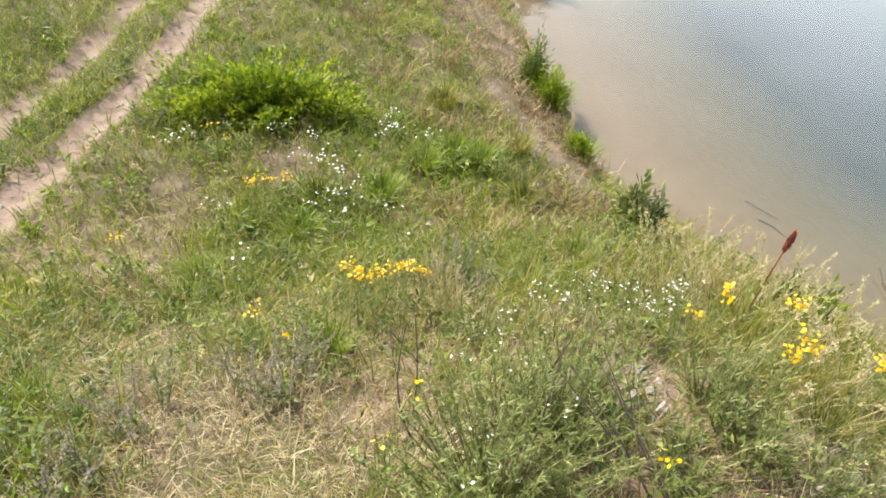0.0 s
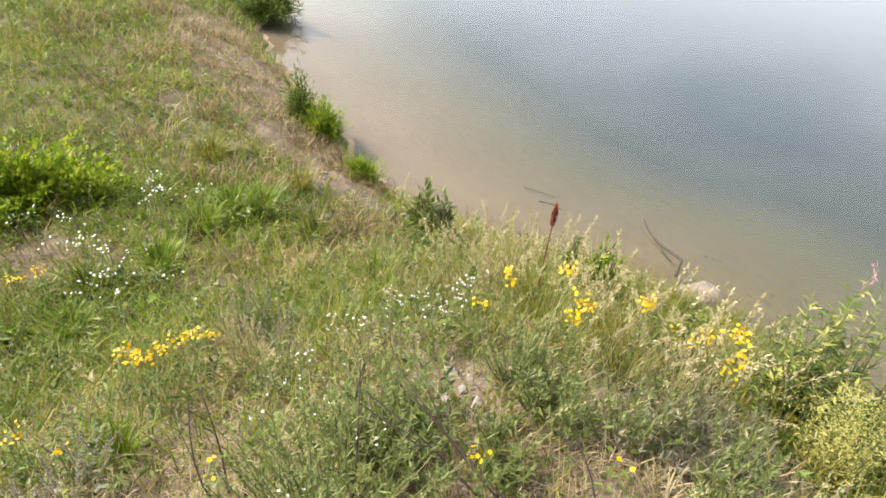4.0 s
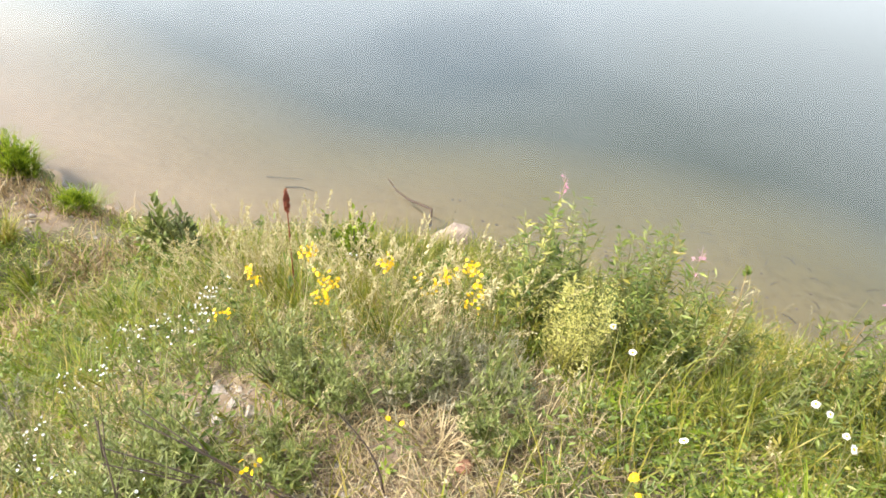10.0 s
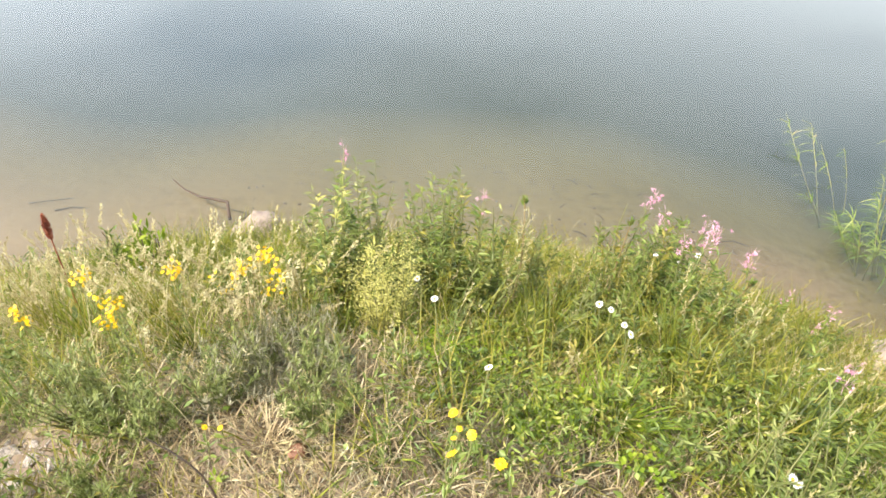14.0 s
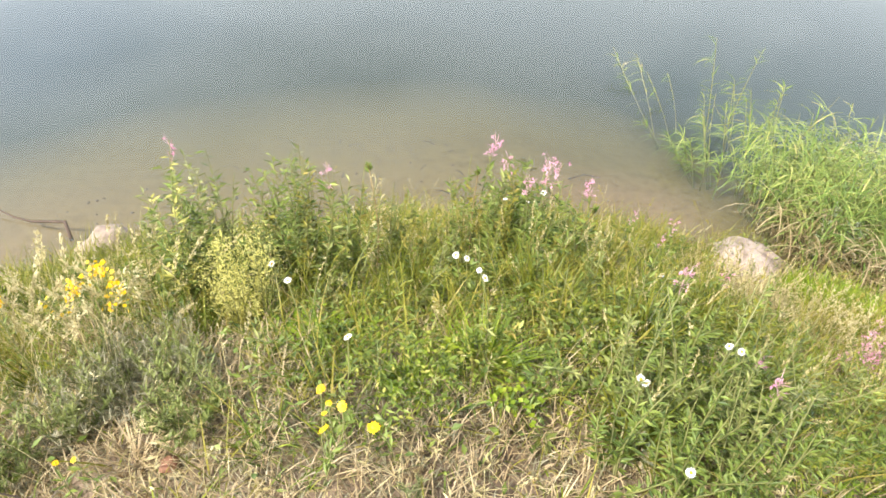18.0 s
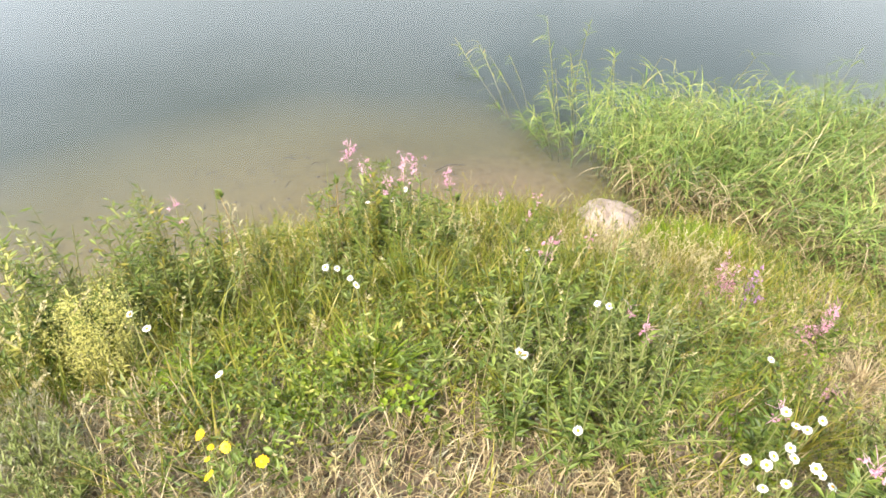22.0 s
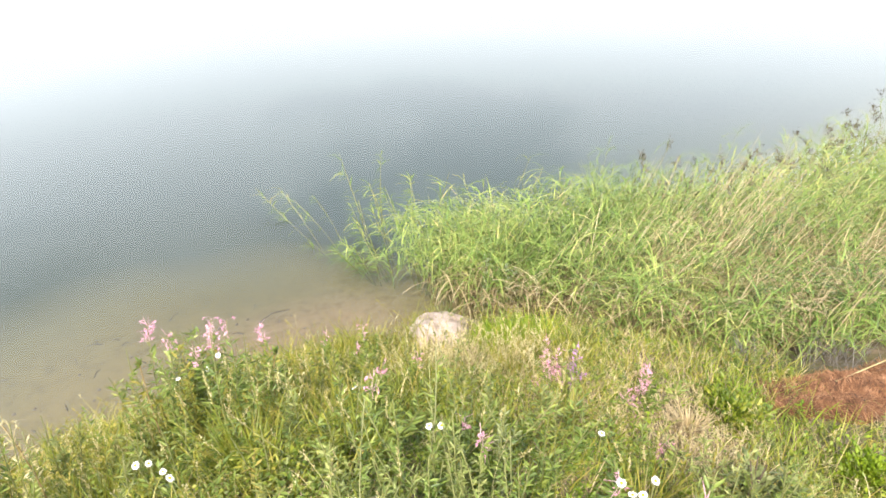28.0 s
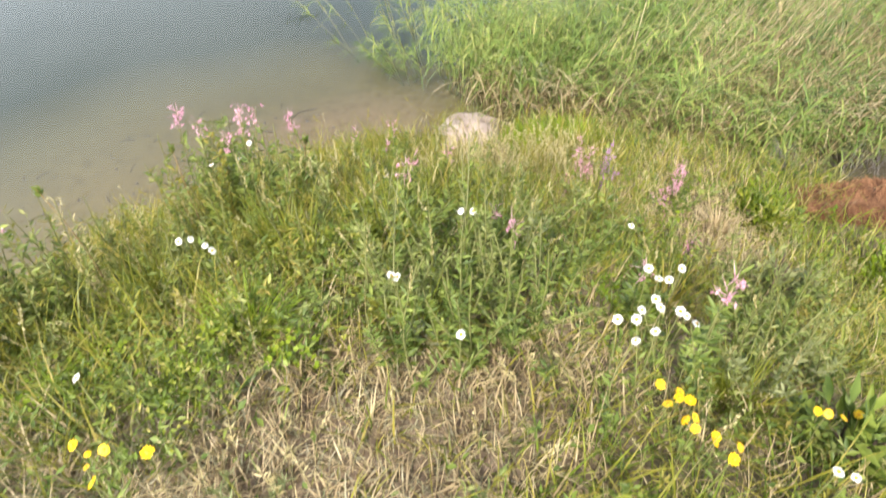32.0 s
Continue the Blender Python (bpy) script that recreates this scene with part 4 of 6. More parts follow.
def turned(vqt, m):
    v, q, t = vqt
    M = np.array(m)
    return v @ M[:3, :3].T + M[:3, 3], q, t


def face_tilt(tilt=0.5):
    """Flower heads lean a little, mostly towards the sun."""
    n = Vector((SUN_FROM.x * 0.4 + rng.normal(0, 0.42), SUN_FROM.y * 0.4 + rng.normal(0, 0.42), 1.1)).normalized()
    return n.to_track_quat("Z", "Y").to_matrix().to_4x4()


def daisy(x, y, z, r, petal, disc, petals, label, name, group, closed=False):
    """One stem with its head at height z."""
    g = ground_at(x, y)
    z = max(z, g + 0.07)
    bx, by = x + rng.normal(0, 0.03), y + rng.normal(0, 0.03)
    ob = thing(name, bx, by, ground_at(bx, by), label, "wildflower", group)
    o = np.array(ob.location)
    P = arc(np.array([bx, by, ground_at(bx, by) - 0.01]), (x, y, z), 0.06) - o
    part("stem", tubes([P], [np.full(6, 0.0016)], 4), STEM, ob)
    tagged(part("foliage", sprays(P, 9, 0.05, 0.75, 0.045, 0.010), HERB, ob), kind="stuff")
    m = Matrix.Translation(Vector((x, y, z)) - ob.location) @ face_tilt()
    head = part("flower_head", turned(disc_head(r, r * 0.3, petals, rng.uniform(-0.1, 0.25), 0.26 if petals > 16 else 0.46), m), petal, ob)
    part("disc", turned(dome(r * 0.36, r * 0.2), m), disc, head)
    return ob


OXEYE = [(1.39, 0.66), (1.55, 0.64), (1.37, 0.61), (1.41, 0.60), (1.25, 0.54), (1.16, 0.52), (1.06, 0.52), (1.11, 0.50), (1.23, 0.51), (1.28, 0.48), (1.28, 0.46), (1.12, 0.45), (1.04, 0.45), (1.28, 0.43)]
for x, y in OXEYE:
    daisy(x, y, ground_at(x, y) + 0.35, rng.uniform(0.0105, 0.0148), WHITE, AMBER, 20, "white daisy with a small yellow disc in a loose group", "white_daisy", "daisies in the tall grass")
LONE = [(0.01, 1.09, 0.30), (0.73, 0.70, 0.3), (0.41, 1.48, 0.30), (0.41, 1.40, 0.30), (0.40, 1.63, 0.3), (0.37, 1.68, 0.3), (0.71, 0.95, 0.3), (0.72, 0.94, 0.3), (1.09, 1.15, 0.3), (1.13, 1.14, 0.3), (1.19, 0.0, 0.3), (1.21, -0.03, 0.3), (1.70, 0.94, 0.3), (-0.25, 1.70, 0.3), (-0.16, 1.41, 0.3), (1.09, 1.58, 0.3), (0.83, 2.2, 0.55), (0.80, 2.3, 0.5), (0.65, 2.15, 0.5)]
for x, y, h in LONE:
    daisy(x, y, ground_at(x, y) + h, rng.uniform(0.010, 0.014), WHITE, AMBER, 18, "single white daisy among grass and herbs", "white_daisy", "scattered daisies")
GOLD = [(-0.06, 1.01), (-0.01, 0.95), (-0.05, 0.89), (0.06, 0.88), (1.11, 0.39), (1.14, 0.35), (1.12, 0.34), (1.07, 0.34), (1.14, 0.32), (1.07, 0.29), (1.10, 0.28), (1.07, 0.26), (1.10, 0.22), (1.08, 0.21), (1.13, 0.17), (1.08, 0.16), (1.47, 0.12), (1.49, 0.10), (1.52, 0.07), (1.59, 0.05), (-0.65, 0.92), (-0.61, 0.92), (-0.04, 0.965), (-0.05, 0.935)]
for k, (x, y) in enumerate(GOLD):
    small = k >= 20
    daisy(x, y, ground_at(x, y) + 0.2, (0.008 if small else rng.uniform(0.0115, 0.0155)), YELLOW, AMBER, 11, "small orange-yellow bud in dry grass" if small else "golden yellow daisy with a broad disc in the grass", "yellow_daisy", "yellow daisies")


# ---- clustered flowers ----
FLORETS = {}


def cluster(x, y, z, material, label, name, group, n=14, spread=0.035, tall=0.045, r=0.007, petals=5, stems=4):
    """A few stems that end in one loose head of small flowers."""
    gx, gy = x + rng.normal(0, 0.02), y + rng.normal(0, 0.02)
    g = ground_at(gx, gy)
    z = max(z, g + 0.1)
    ob = thing(name, gx, gy, g, label, "wildflower", group)
    o = np.array(ob.location)
    tops = np.array([x, y, z]) + rng.normal(0, 1, (stems, 3)) * np.array([spread, spread, tall * 0.5]) - o
    Ps = [arc((rng.normal(0, 0.012), rng.normal(0, 0.012), -0.01), t, 0.07) for t in tops]
    for P in Ps:
        st = part("stem", tubes([P], np.full((1, 6), 0.0014), 3), STEM, ob)
        tagged(part("foliage", sprays(P, 16, 0.15, 0.9, 0.028, 0.007), HERB, st), kind="stuff")
    for k in range(n):
        c = tops[k % stems] + rng.normal(0, 1, 3) * np.array([spread, spread, tall]) * 0.55
        key = (material.name, round(r, 4), petals, k % 3)
        if key not in FLORETS:
            FLORETS[key] = mesh_np("flower", *disc_head(r, r * 0.2, petals, 0.0, 0.85))
            FLORETS[key].materials.append(material)
        fl = new("flower", FLORETS[key])
        fl.parent = ob
        fl.matrix_basis = Matrix.Translation(c) @ face_tilt() @ Euler((rng.normal(0, 0.5), rng.normal(0, 0.5), rng.uniform(0, 6))).to_matrix().to_4x4() @ Matrix.Scale(rng.uniform(0.8, 1.2), 4)
    return ob


WORT = [(-1.44, 1.30, 1.64), (-1.26, 1.40, 1.74), (-1.10, 1.28, 1.80), (-1.09, 1.27, 1.73), (-0.96, 1.44, 1.81), (-0.78, 1.50, 1.78), (-0.72, 1.56, 1.82), (-0.68, 1.50, 1.74)]
for x, y, z in WORT:
    cluster(x, y, z, YELLOW, "bright yellow wildflower cluster on thin stems", "yellow_wildflower", "yellow flowers on the slope", 40, 0.015, 0.028, 0.0062)
WORT_LEFT = [(-2.12, 0.08), (-2.06, 0.14), (-2.03, 0.20), (-2.08, 0.27), (-2.09, 0.33), (-2.05, 0.39), (-2.0, 0.12)]
for x, y in WORT_LEFT:
    cluster(x, y, ground_at(x, y) + 0.33, YELLOW, "row of bright yellow wildflowers in short grass", "yellow_wildflower", "yellow flowers in a row", 26, 0.018, 0.012, 0.0066)
for x, y, h, n in [(-3.40, -0.26, 0.33, 14), (-3.40, -0.12, 0.33, 12), (-3.41, -0.05, 0.33, 12), (-2.92, -0.91, 0.3, 6), (-1.94, -0.28, 0.25, 7), (-1.78, -0.16, 0.2, 5), (-1.21, 0.13, 0.35, 2), (-1.07, 0.0, 0.3, 2), (-4.11, -0.43, 0.35, 8), (-3.98, -0.35, 0.35, 7), (-1.29, 1.03, 0.35, 7), (-0.83, 0.65, 0.3, 3), (-0.88, 1.55, 0.32, 6)]:
    cluster(x, y, ground_at(x, y) + h, YELLOW, "loose yellow wildflowers scattered in the grass", "yellow_wildflower", "scattered yellow flowers", 2 * n, 0.018, 0.016, 0.0066)
MILFOIL = [(-1.52, 1.10, 12), (-1.50, 1.03, 12), (-1.50, 1.16, 8), (-1.54, 1.01, 10), (-1.76, 1.01, 7), (-1.81, 0.99, 6), (-1.70, 0.75, 7), (-1.68, 0.78, 5), (-1.54, 0.52, 14), (-1.36, 0.58, 4), (-1.06, 0.53, 4), (-1.41, 0.41, 4), (-1.42, 0.29, 4), (-1.67, 0.80, 8), (-1.70, 0.72, 7), (-1.80, 1.01, 6), (-1.31, 0.44, 4), (-1.56, 2.05, 14), (-1.58, 1.19, 8), (-1.52, 1.21, 7), (-3.16, 0.15, 6)]
MILFOIL_FAR = [(-3.15, 0.23, 6), (-3.31, -0.41, 5), (-3.67, 0.21, 7), (-3.57, 0.30, 6), (-3.78, 0.13, 5), (-4.09, 0.68, 12), (-3.97, 0.71, 9), (-4.07, -0.66, 5), (-4.10, -0.60, 5), (-4.13, 0.01, 5), (-4.01, 0.20, 5), (-3.85, 0.88, 5), (-3.4, 0.3, 5), (-2.9, 0.5, 4), (-2.5, -0.3, 3), (-1.01, 0.24, 3), (-0.88, 0.16, 3)]
for x, y, n in MILFOIL + MILFOIL_FAR:
    cluster(x, y, ground_at(x, y) + (0.42 if (x, y) == (-0.88, 0.16) else 0.28), WHITE, "small white wildflowers on thin branching stems", "white_wildflower", "white wildflowers", int((1.4 if x > -2.5 else 2.2) * n), 0.036 if x > -2.5 else 0.06, 0.016, 0.0042 if x > -2.5 else 0.0072, 6)


# ---- tall herbs ----
def willowherb(x, y, z, label, pods=16, leaf=0.075, side=2, bloom=ROSE, spread=0.09, leaves=46, foliage=HERB, name="willowherb", spike=0.10):
    """Leafy stems from one root; the tallest ends in a spike of thin pods and last flowers."""
    bx, by = x + rng.normal(0, 0.03), y + rng.normal(0, 0.03)
    g = ground_at(bx, by)
    ob = thing(name, bx, by, g, label, "wildflower", "willowherbs")
    o = np.array(ob.location)
    top = np.array([x, y, z]) - o
    Ps = [arc((0, 0, -0.01), top, 0.05)]
    for k in range(side):
        f = rng.uniform(0.55, 0.9)
        Ps.append(arc((rng.normal(0, 0.03), rng.normal(0, 0.03), -0.01), top * np.array([1, 1, f]) + rng.normal(0, spread, 3) * np.array([1, 1, 0.1]), 0.06))
    for k, P in enumerate(Ps):
        st = part("stem", tubes([P], [np.linspace(0.0032, 0.0015, 6)], 4), STEM, ob)
        tagged(part("foliage", sprays(P, leaves, 0.12, 0.92 if k else 0.86, leaf, leaf * 0.21, 0.9, 0.45), foliage, st), kind="stuff")
    for P in Ps[: 1 + (side > 2)]:
        if not pods:
            break
        n = int(pods * 1.1)
        f = rng.uniform(1 - spike / max(0.2, np.linalg.norm(P[-1] - P[0])), 1.0, n)
        p, w = along(P, f)
        a = rng.uniform(0, 6.283, n)
        thin = blades(p, a, rng.uniform(0.3, 1.6, n), rng.uniform(0.026, 0.062, n), 0.0031, rng.uniform(-0.5, 0.3, n), 2)
        q = p[: n // 2] + np.stack([np.cos(a), np.sin(a), 0.3 + 0 * a], 1)[: n // 2] * rng.uniform(0.01, 0.03, (n // 2, 1))
        petals = leaflets(np.repeat(q, 4, 0), rng.normal(size=(len(q) * 4, 3)), 0.013, 0.007)
        part("flower_spike", joined(thin, petals), bloom, ob)
    return ob


PINK = "pink willowherb spike gone partly to seed above the grass"
TALL = [(0.65, 2.40, 1.68, 30), (0.70, 2.36, 1.62, 18), (0.77, 2.00, 1.82, 22), (0.72, 2.1, 1.7, 16), (0.88, 2.35, 1.62, 14), (0.93, 2.30, 1.62, 14), (0.99, 2.12, 1.66, 20), (1.82, 2.71, 0.92, 16), (1.62, 2.80, 0.9, 10), (1.70, 2.6, 0.92, 10), (1.21, 1.05, 1.70, 16), (1.09, 1.44, 1.76, 14), (1.30, 1.22, 1.6, 10), (2.58, 1.29, 1.08, 30), (1.27, 0.38, 1.98, 22), (1.45, 0.7, 1.62, 10), (-0.06, 2.1, 1.80, 10), (-0.60, 2.1, 1.91, 9), (1.33, 1.75, 1.5, 12), (1.62, 1.9, 1.3, 12)]
for x, y, z, n in TALL:
    willowherb(x, y, z, PINK, n)
for x, y, z in [(2.39, 1.57, 1.10), (2.31, 1.72, 1.10), (2.36, 1.68, 1.04), (2.2, 1.6, 1.05), (2.28, 1.66, 0.98), (2.52, 1.27, 1.08), (2.46, 1.24, 1.04), (2.2, 0.95, 1.05)]:
    willowherb(x, y, z, "faded pink flower spikes in tall dry grass", 34, 0.05, 3, ROSE if x != 2.39 else PURPLE, 0.06, 20, HERB, "willowherb", 0.2)
GREENS = [(-0.50, 2.08, 1.78), (-0.62, 2.0, 1.70), (-0.70, 2.1, 1.55), (-0.40, 2.15, 1.55), (-0.21, 2.03, 1.80), (-0.15, 2.15, 1.76), (-0.02, 2.1, 1.72), (-0.30, 2.2, 1.62), (0.08, 2.2, 1.72), (-0.1, 2.0, 1.62), (0.2, 2.3, 1.55), (0.55, 2.42, 1.60), (0.62, 2.25, 1.6), (0.8, 2.35, 1.54), (0.95, 2.2, 1.58), (0.45, 2.1, 1.45), (1.05, 2.4, 1.3), (0.7, 1.8, 1.6)]
for x, y, z in GREENS:
    willowherb(x, y, z, "leafy green herb stems on the slope", 0, 0.055, 4, ROSE, 0.08, 60, (FEATHER, HERB, HERB)[int(rng.integers(3))], "green_herb")
MASS = [(0.95, 1.12), (1.1, 1.05), (1.29, 1.02), (1.48, 0.99), (0.88, 0.88), (0.95, 0.78), (1.11, 0.80), (0.70, 1.08), (0.82, 1.03), (1.02, 0.92), (1.27, 1.18), (0.72, 0.84), (0.83, 0.78), (2.0, 0.52), (2.25, 0.50), (1.86, 0.38), (1.52, 0.38), (1.7, 0.45), (1.6, 0.25), (1.85, 0.2)]
for x, y in MASS:
    willowherb(x, y, ground_at(x, y) + rng.uniform(0.36, 0.48), "bushy dark green herb with narrow leaves", 0, 0.044, 6, ROSE, 0.11, 42, (HERB, FEATHER, HERB, GREY)[int(rng.integers(4))], "green_herb")
SLOPE = [(0.35, 1.75), (0.15, 1.65), (0.5, 1.9), (0.9, 1.7), (1.1, 1.85), (1.3, 1.5), (1.5, 1.3), (1.55, 1.6), (1.75, 1.1), (1.9, 1.35), (0.6, 1.45), (0.25, 2.0), (-0.05, 1.75), (1.3, 2.3), (1.5, 2.1), (1.75, 1.75), (1.2, 2.7), (2.0, 0.95), (2.1, 0.75), (0.5, 2.75), (0.1, 2.7), (1.9, 2.3), (0.85, 1.35), (1.0, 1.5), (-0.3, 1.9)]
for k, (x, y) in enumerate(SLOPE):
    willowherb(x, y, ground_at(x, y) + rng.uniform(0.28, 0.46), ("slender grey-green herb in the slope grass", "narrow-leaved green herb in the slope grass", "green leafy herb in the slope grass")[k % 3], 0, 0.06, 3, ROSE, 0.08, 26, (FEATHER, SLOPEGRASS, HERB)[k % 3], "slope_herb")
# the tall pale spire and its neighbours on the skyline
def spire(x, y, h, r, n, mats, label, leaf=0.045, fall=0.3):
    """Many leafy stems crowding into a cone, the tallest in the middle."""
    g = ground_at(x, y)
    ob = thing("spire_herb", x, y, g, label, "herb", "spire herbs")
    for k in range(n):
        q, a = r * ((k + 0.3) / n) ** 0.8, rng.uniform(0, 6.283)
        t = np.array([q * math.cos(a), q * math.sin(a), h * (1 - fall * (q / r) ** 1.3) * rng.uniform(0.86, 1.0)])
        t[:2] += rng.normal(0, 0.02, 2)
        P = arc((0.35 * t[0], 0.35 * t[1], ground_at(x + 0.35 * t[0], y + 0.35 * t[1]) - g - 0.01), t, 0.07)
        st = part("stem", tubes([P], [np.linspace(0.0028, 0.0012, 6)], 3), STEM, ob)
        tagged(part("foliage", sprays(P, int(22 + 26 * t[2]), 0.2, 1.0, leaf * 1.55, leaf * 0.36, 0.9, 0.3, 0.45), mats[k % len(mats)], st), kind="stuff")


spire(-0.57, 2.02, 1.96 - ground_at(-0.57, 2.02), 0.25, 32, (SPURGE, FEATHER, HERB, FEATHER, HERB), "tall cone of yellowing leafy herb stems on the skyline", 0.045, 0.55)
spire(-0.18, 2.12, 1.86 - ground_at(-0.18, 2.12), 0.30, 36, (HERB, FEATHER, HERB, OLIVE, HERB), "bushy green herb with upright stems on the skyline", 0.042)
spire(0.70, 2.32, 1.68 - ground_at(0.70, 2.32), 0.28, 32, (HERB, FEATHER, HERB, OLIVE), "tall bushy herb below the pink flower spikes", 0.044)
spire(-0.80, 2.12, 0.22, 0.16, 10, (STRAW, OLIVE), "pale withered herb stems beside the green herbs", 0.035)
for x, y, h in [(-1.0, 2.0, 0.42), (0.2, 2.35, 0.5), (0.38, 2.3, 0.45), (1.02, 2.3, 0.48), (1.15, 2.55, 0.5), (1.3, 2.6, 0.42), (1.5, 2.65, 0.42), (-1.2, 2.1, 0.4), (-0.35, 2.2, 0.5)]:
    spire(x, y, h, 0.13, 9, (OLIVE, HERB, FEATHER), "slender green herb stems on the edge of the slope", 0.045)
# dead stalk and dry seed tops
for x, y, z in [(0.12, 2.05, 1.75), (-0.75, 2.0, 1.6), (0.3, 1.5, 1.62), (0.25, 1.45, 1.6)]:
    willowherb(x, y, z, "withered brown herb with curled leaves", 12, 0.05, 2, PALE, 0.06, 34, PALE, "withered_herb")
# brown stalks that carry a green bud above the other herbs
def bud_stalk(x, y, z):
    g = ground_at(x, y)
    ob = thing("budding_stalk", x, y, g, "brown upright stalk with a green bud on top", "herb", "budding stalks")
    P = arc((0, 0, -0.01), (rng.normal(0, 0.02), rng.normal(0, 0.02), z - g), 0.05)
    part("stem", tubes([P], [np.linspace(0.0036, 0.0022, 6)], 5), BROWN, ob)
    tagged(part("bud", sprays(P, 26, 0.95, 1.0, 0.028, 0.010, 0.6, 0.8, 0.1), HERB, ob), kind="stuff")
    tagged(part("foliage", sprays(P, 14, 0.45, 0.9, 0.05, 0.010, 0.9, 0.2), FEATHER, ob), kind="stuff")


for x, y, z in [(0.08, 2.1, 1.79), (0.56, 2.3, 1.58), (1.02, 2.1, 1.52)]:
    bud_stalk(x, y, z)
# yellow-green headed plants
def froth(x, y, z, r, stems=10):
    """A rounded herb whose branching tips carry a haze of tiny flowers."""
    g = ground_at(x, y)
    ob = thing("yellow_green_herb", x, y, g, "frothy yellow-green flower heads on a bushy herb", "herb", "frothy herbs")
    for k in range(stems):
        a, q = rng.uniform(0, 6.283), r * math.sqrt(rng.random())
        t = np.array([q * math.cos(a), q * math.sin(a), (z - g) * (1 - 0.3 * (q / r) ** 2) * rng.uniform(0.85, 1.03)])
        P = arc((0.3 * t[0], 0.3 * t[1], -0.02), t, 0.06)
        st = part("stem", tubes([P], [np.linspace(0.002, 0.001, 6)], 3), STEM, ob)
        tagged(part("foliage", sprays(P, 18, 0.2, 0.85, 0.04, 0.008), SPURGE, st), kind="stuff")
        n = 80
        c = t + rng.normal(0, 1, (n, 3)) * np.array([0.032, 0.032, 0.016]) * rng.uniform(0.7, 1.3)
        tagged(part("flower_head", leaflets(c, rng.normal(size=(n, 3)) + np.array([0, 0, 0.5]), 0.0065, 0.004), SPURGE, st), kind="stuff")


for x, y, z, r in [(-0.40, 1.66, 1.79, 0.07), (-0.31, 1.68, 1.79, 0.07), (-0.35, 1.60, 1.74, 0.06)]:
    froth(x, y, z, r)


def dock(x, y, z):
    bx, by = x + 0.02, y - 0.03
    g = ground_at(bx, by)
    ob = thing("dock_plant", bx, by, g, "rust-red dock seed spike rising by the water", "wild plant")
    P = arc((0, 0, -0.01), np.array([x, y, z]) - np.array(ob.location), 0.04, 8)
    part("stem", tubes([P], [np.linspace(0.005, 0.002, 8)], 5), RUST, ob)
    n = 420
    f = 1 - 0.17 * rng.random(n) ** 0.8
    p, w = along(P, f)
    rad = 0.008 * np.sin(np.clip((1 - f) / 0.17, 0.02, 1) * 2.6)
    d = rng.normal(size=(n, 3))
    part("seed_spike", leaflets(p + unit(d) * rad[:, None], d + np.array([0, 0, 0.4]), 0.010, 0.008), RUST, ob)
    part("foliage", sprays(P, 9, 0.03, 0.4, 0.16, 0.04), HERB, ob)
    return ob


dock(-1.70, 1.82, 1.62)


# ---- feathery wormwood ----
def feathery(x, y, r, h, n, label, mat=FEATHER, leaf=0.026, per=44, wid=0.0052, name="feathery_herb"):
    g = ground_at(x, y)
    ob = thing(name, x, y, g, label, "herb", "feathery herbs")
    o = np.array(ob.location)
    a, q = rng.uniform(0, 6.283, n), np.sqrt(rng.random(n))
    tops = np.stack([np.cos(a) * q * r, np.sin(a) * q * r, h * (1 - 0.35 * q * q) * rng.uniform(0.75, 1.1, n)], 1)
    Ps = np.stack([arc((0.25 * t[0], 0.25 * t[1], ground_at(x + 0.25 * t[0], y + 0.25 * t[1]) - g - 0.01), t, 0.09) for t in tops])
    tagged(part("stem_tuft", tubes(Ps, np.broadcast_to(np.linspace(0.0028, 0.0014, 6), (n, 6)), 3), STEM, ob), kind="stuff")
    S = []
    for P in Ps:
        f = rng.uniform(0.15, 1.0, per)
        p, w = along(P, f)
        S.append(blades(p, rng.uniform(0, 6.283, per), rng.uniform(0.2, 1.2, per), leaf * rng.uniform(0.5, 1.4, per), wid, rng.uniform(-0.3, 0.6, per), 2))
    tagged(part("foliage", joined(*S), mat, ob), kind="stuff")
    return ob


WORM = "fine feathery grey-green wormwood with many thin stems"
for x, y, r, h, n in [(-0.98, 0.30, 0.34, 0.42, 130), (-1.14, 0.56, 0.24, 0.34, 64), (-0.80, 0.10, 0.24, 0.34, 60), (-0.90, 0.78, 0.14, 0.20, 30), (-1.02, 1.06, 0.13, 0.24, 30), (-0.90, 1.04, 0.12, 0.22, 18), (-1.15, 1.10, 0.14, 0.30, 34), (-0.75, 1.12, 0.16, 0.22, 18), (-1.3, 0.7, 0.18, 0.28, 36), (-0.42, 1.10, 0.13, 0.16, 26), (-0.5, 1.25, 0.14, 0.2, 20), (-0.72, 1.3, 0.14, 0.22, 18), (-1.75, 0.55, 0.16, 0.28, 18)]:
    feathery(x, y, r, h, n, WORM, FEATHER)
for x, y, r, h in [(-2.45, 0.66, 0.16, 0.25), (-2.25, 0.78, 0.12, 0.24), (-1.6, -0.6, 0.16, 0.2), (-1.35, -0.75, 0.2, 0.22), (-4.95, -0.64, 0.2, 0.3), (-4.7, -0.9, 0.15, 0.35), (-5.5, -0.1, 0.4, 0.35), (-6.0, 0.1, 0.35, 0.3), (0.5, 0.42, 0.1, 0.12), (0.15, 0.72, 0.09, 0.12)]:
    feathery(x, y, r * 1.3, h * 0.7, 9, "low silvery grey-green herb in dry grass", GREY, 0.028, 44, 0.0055 if x > -3 else 0.010, "grey_herb")

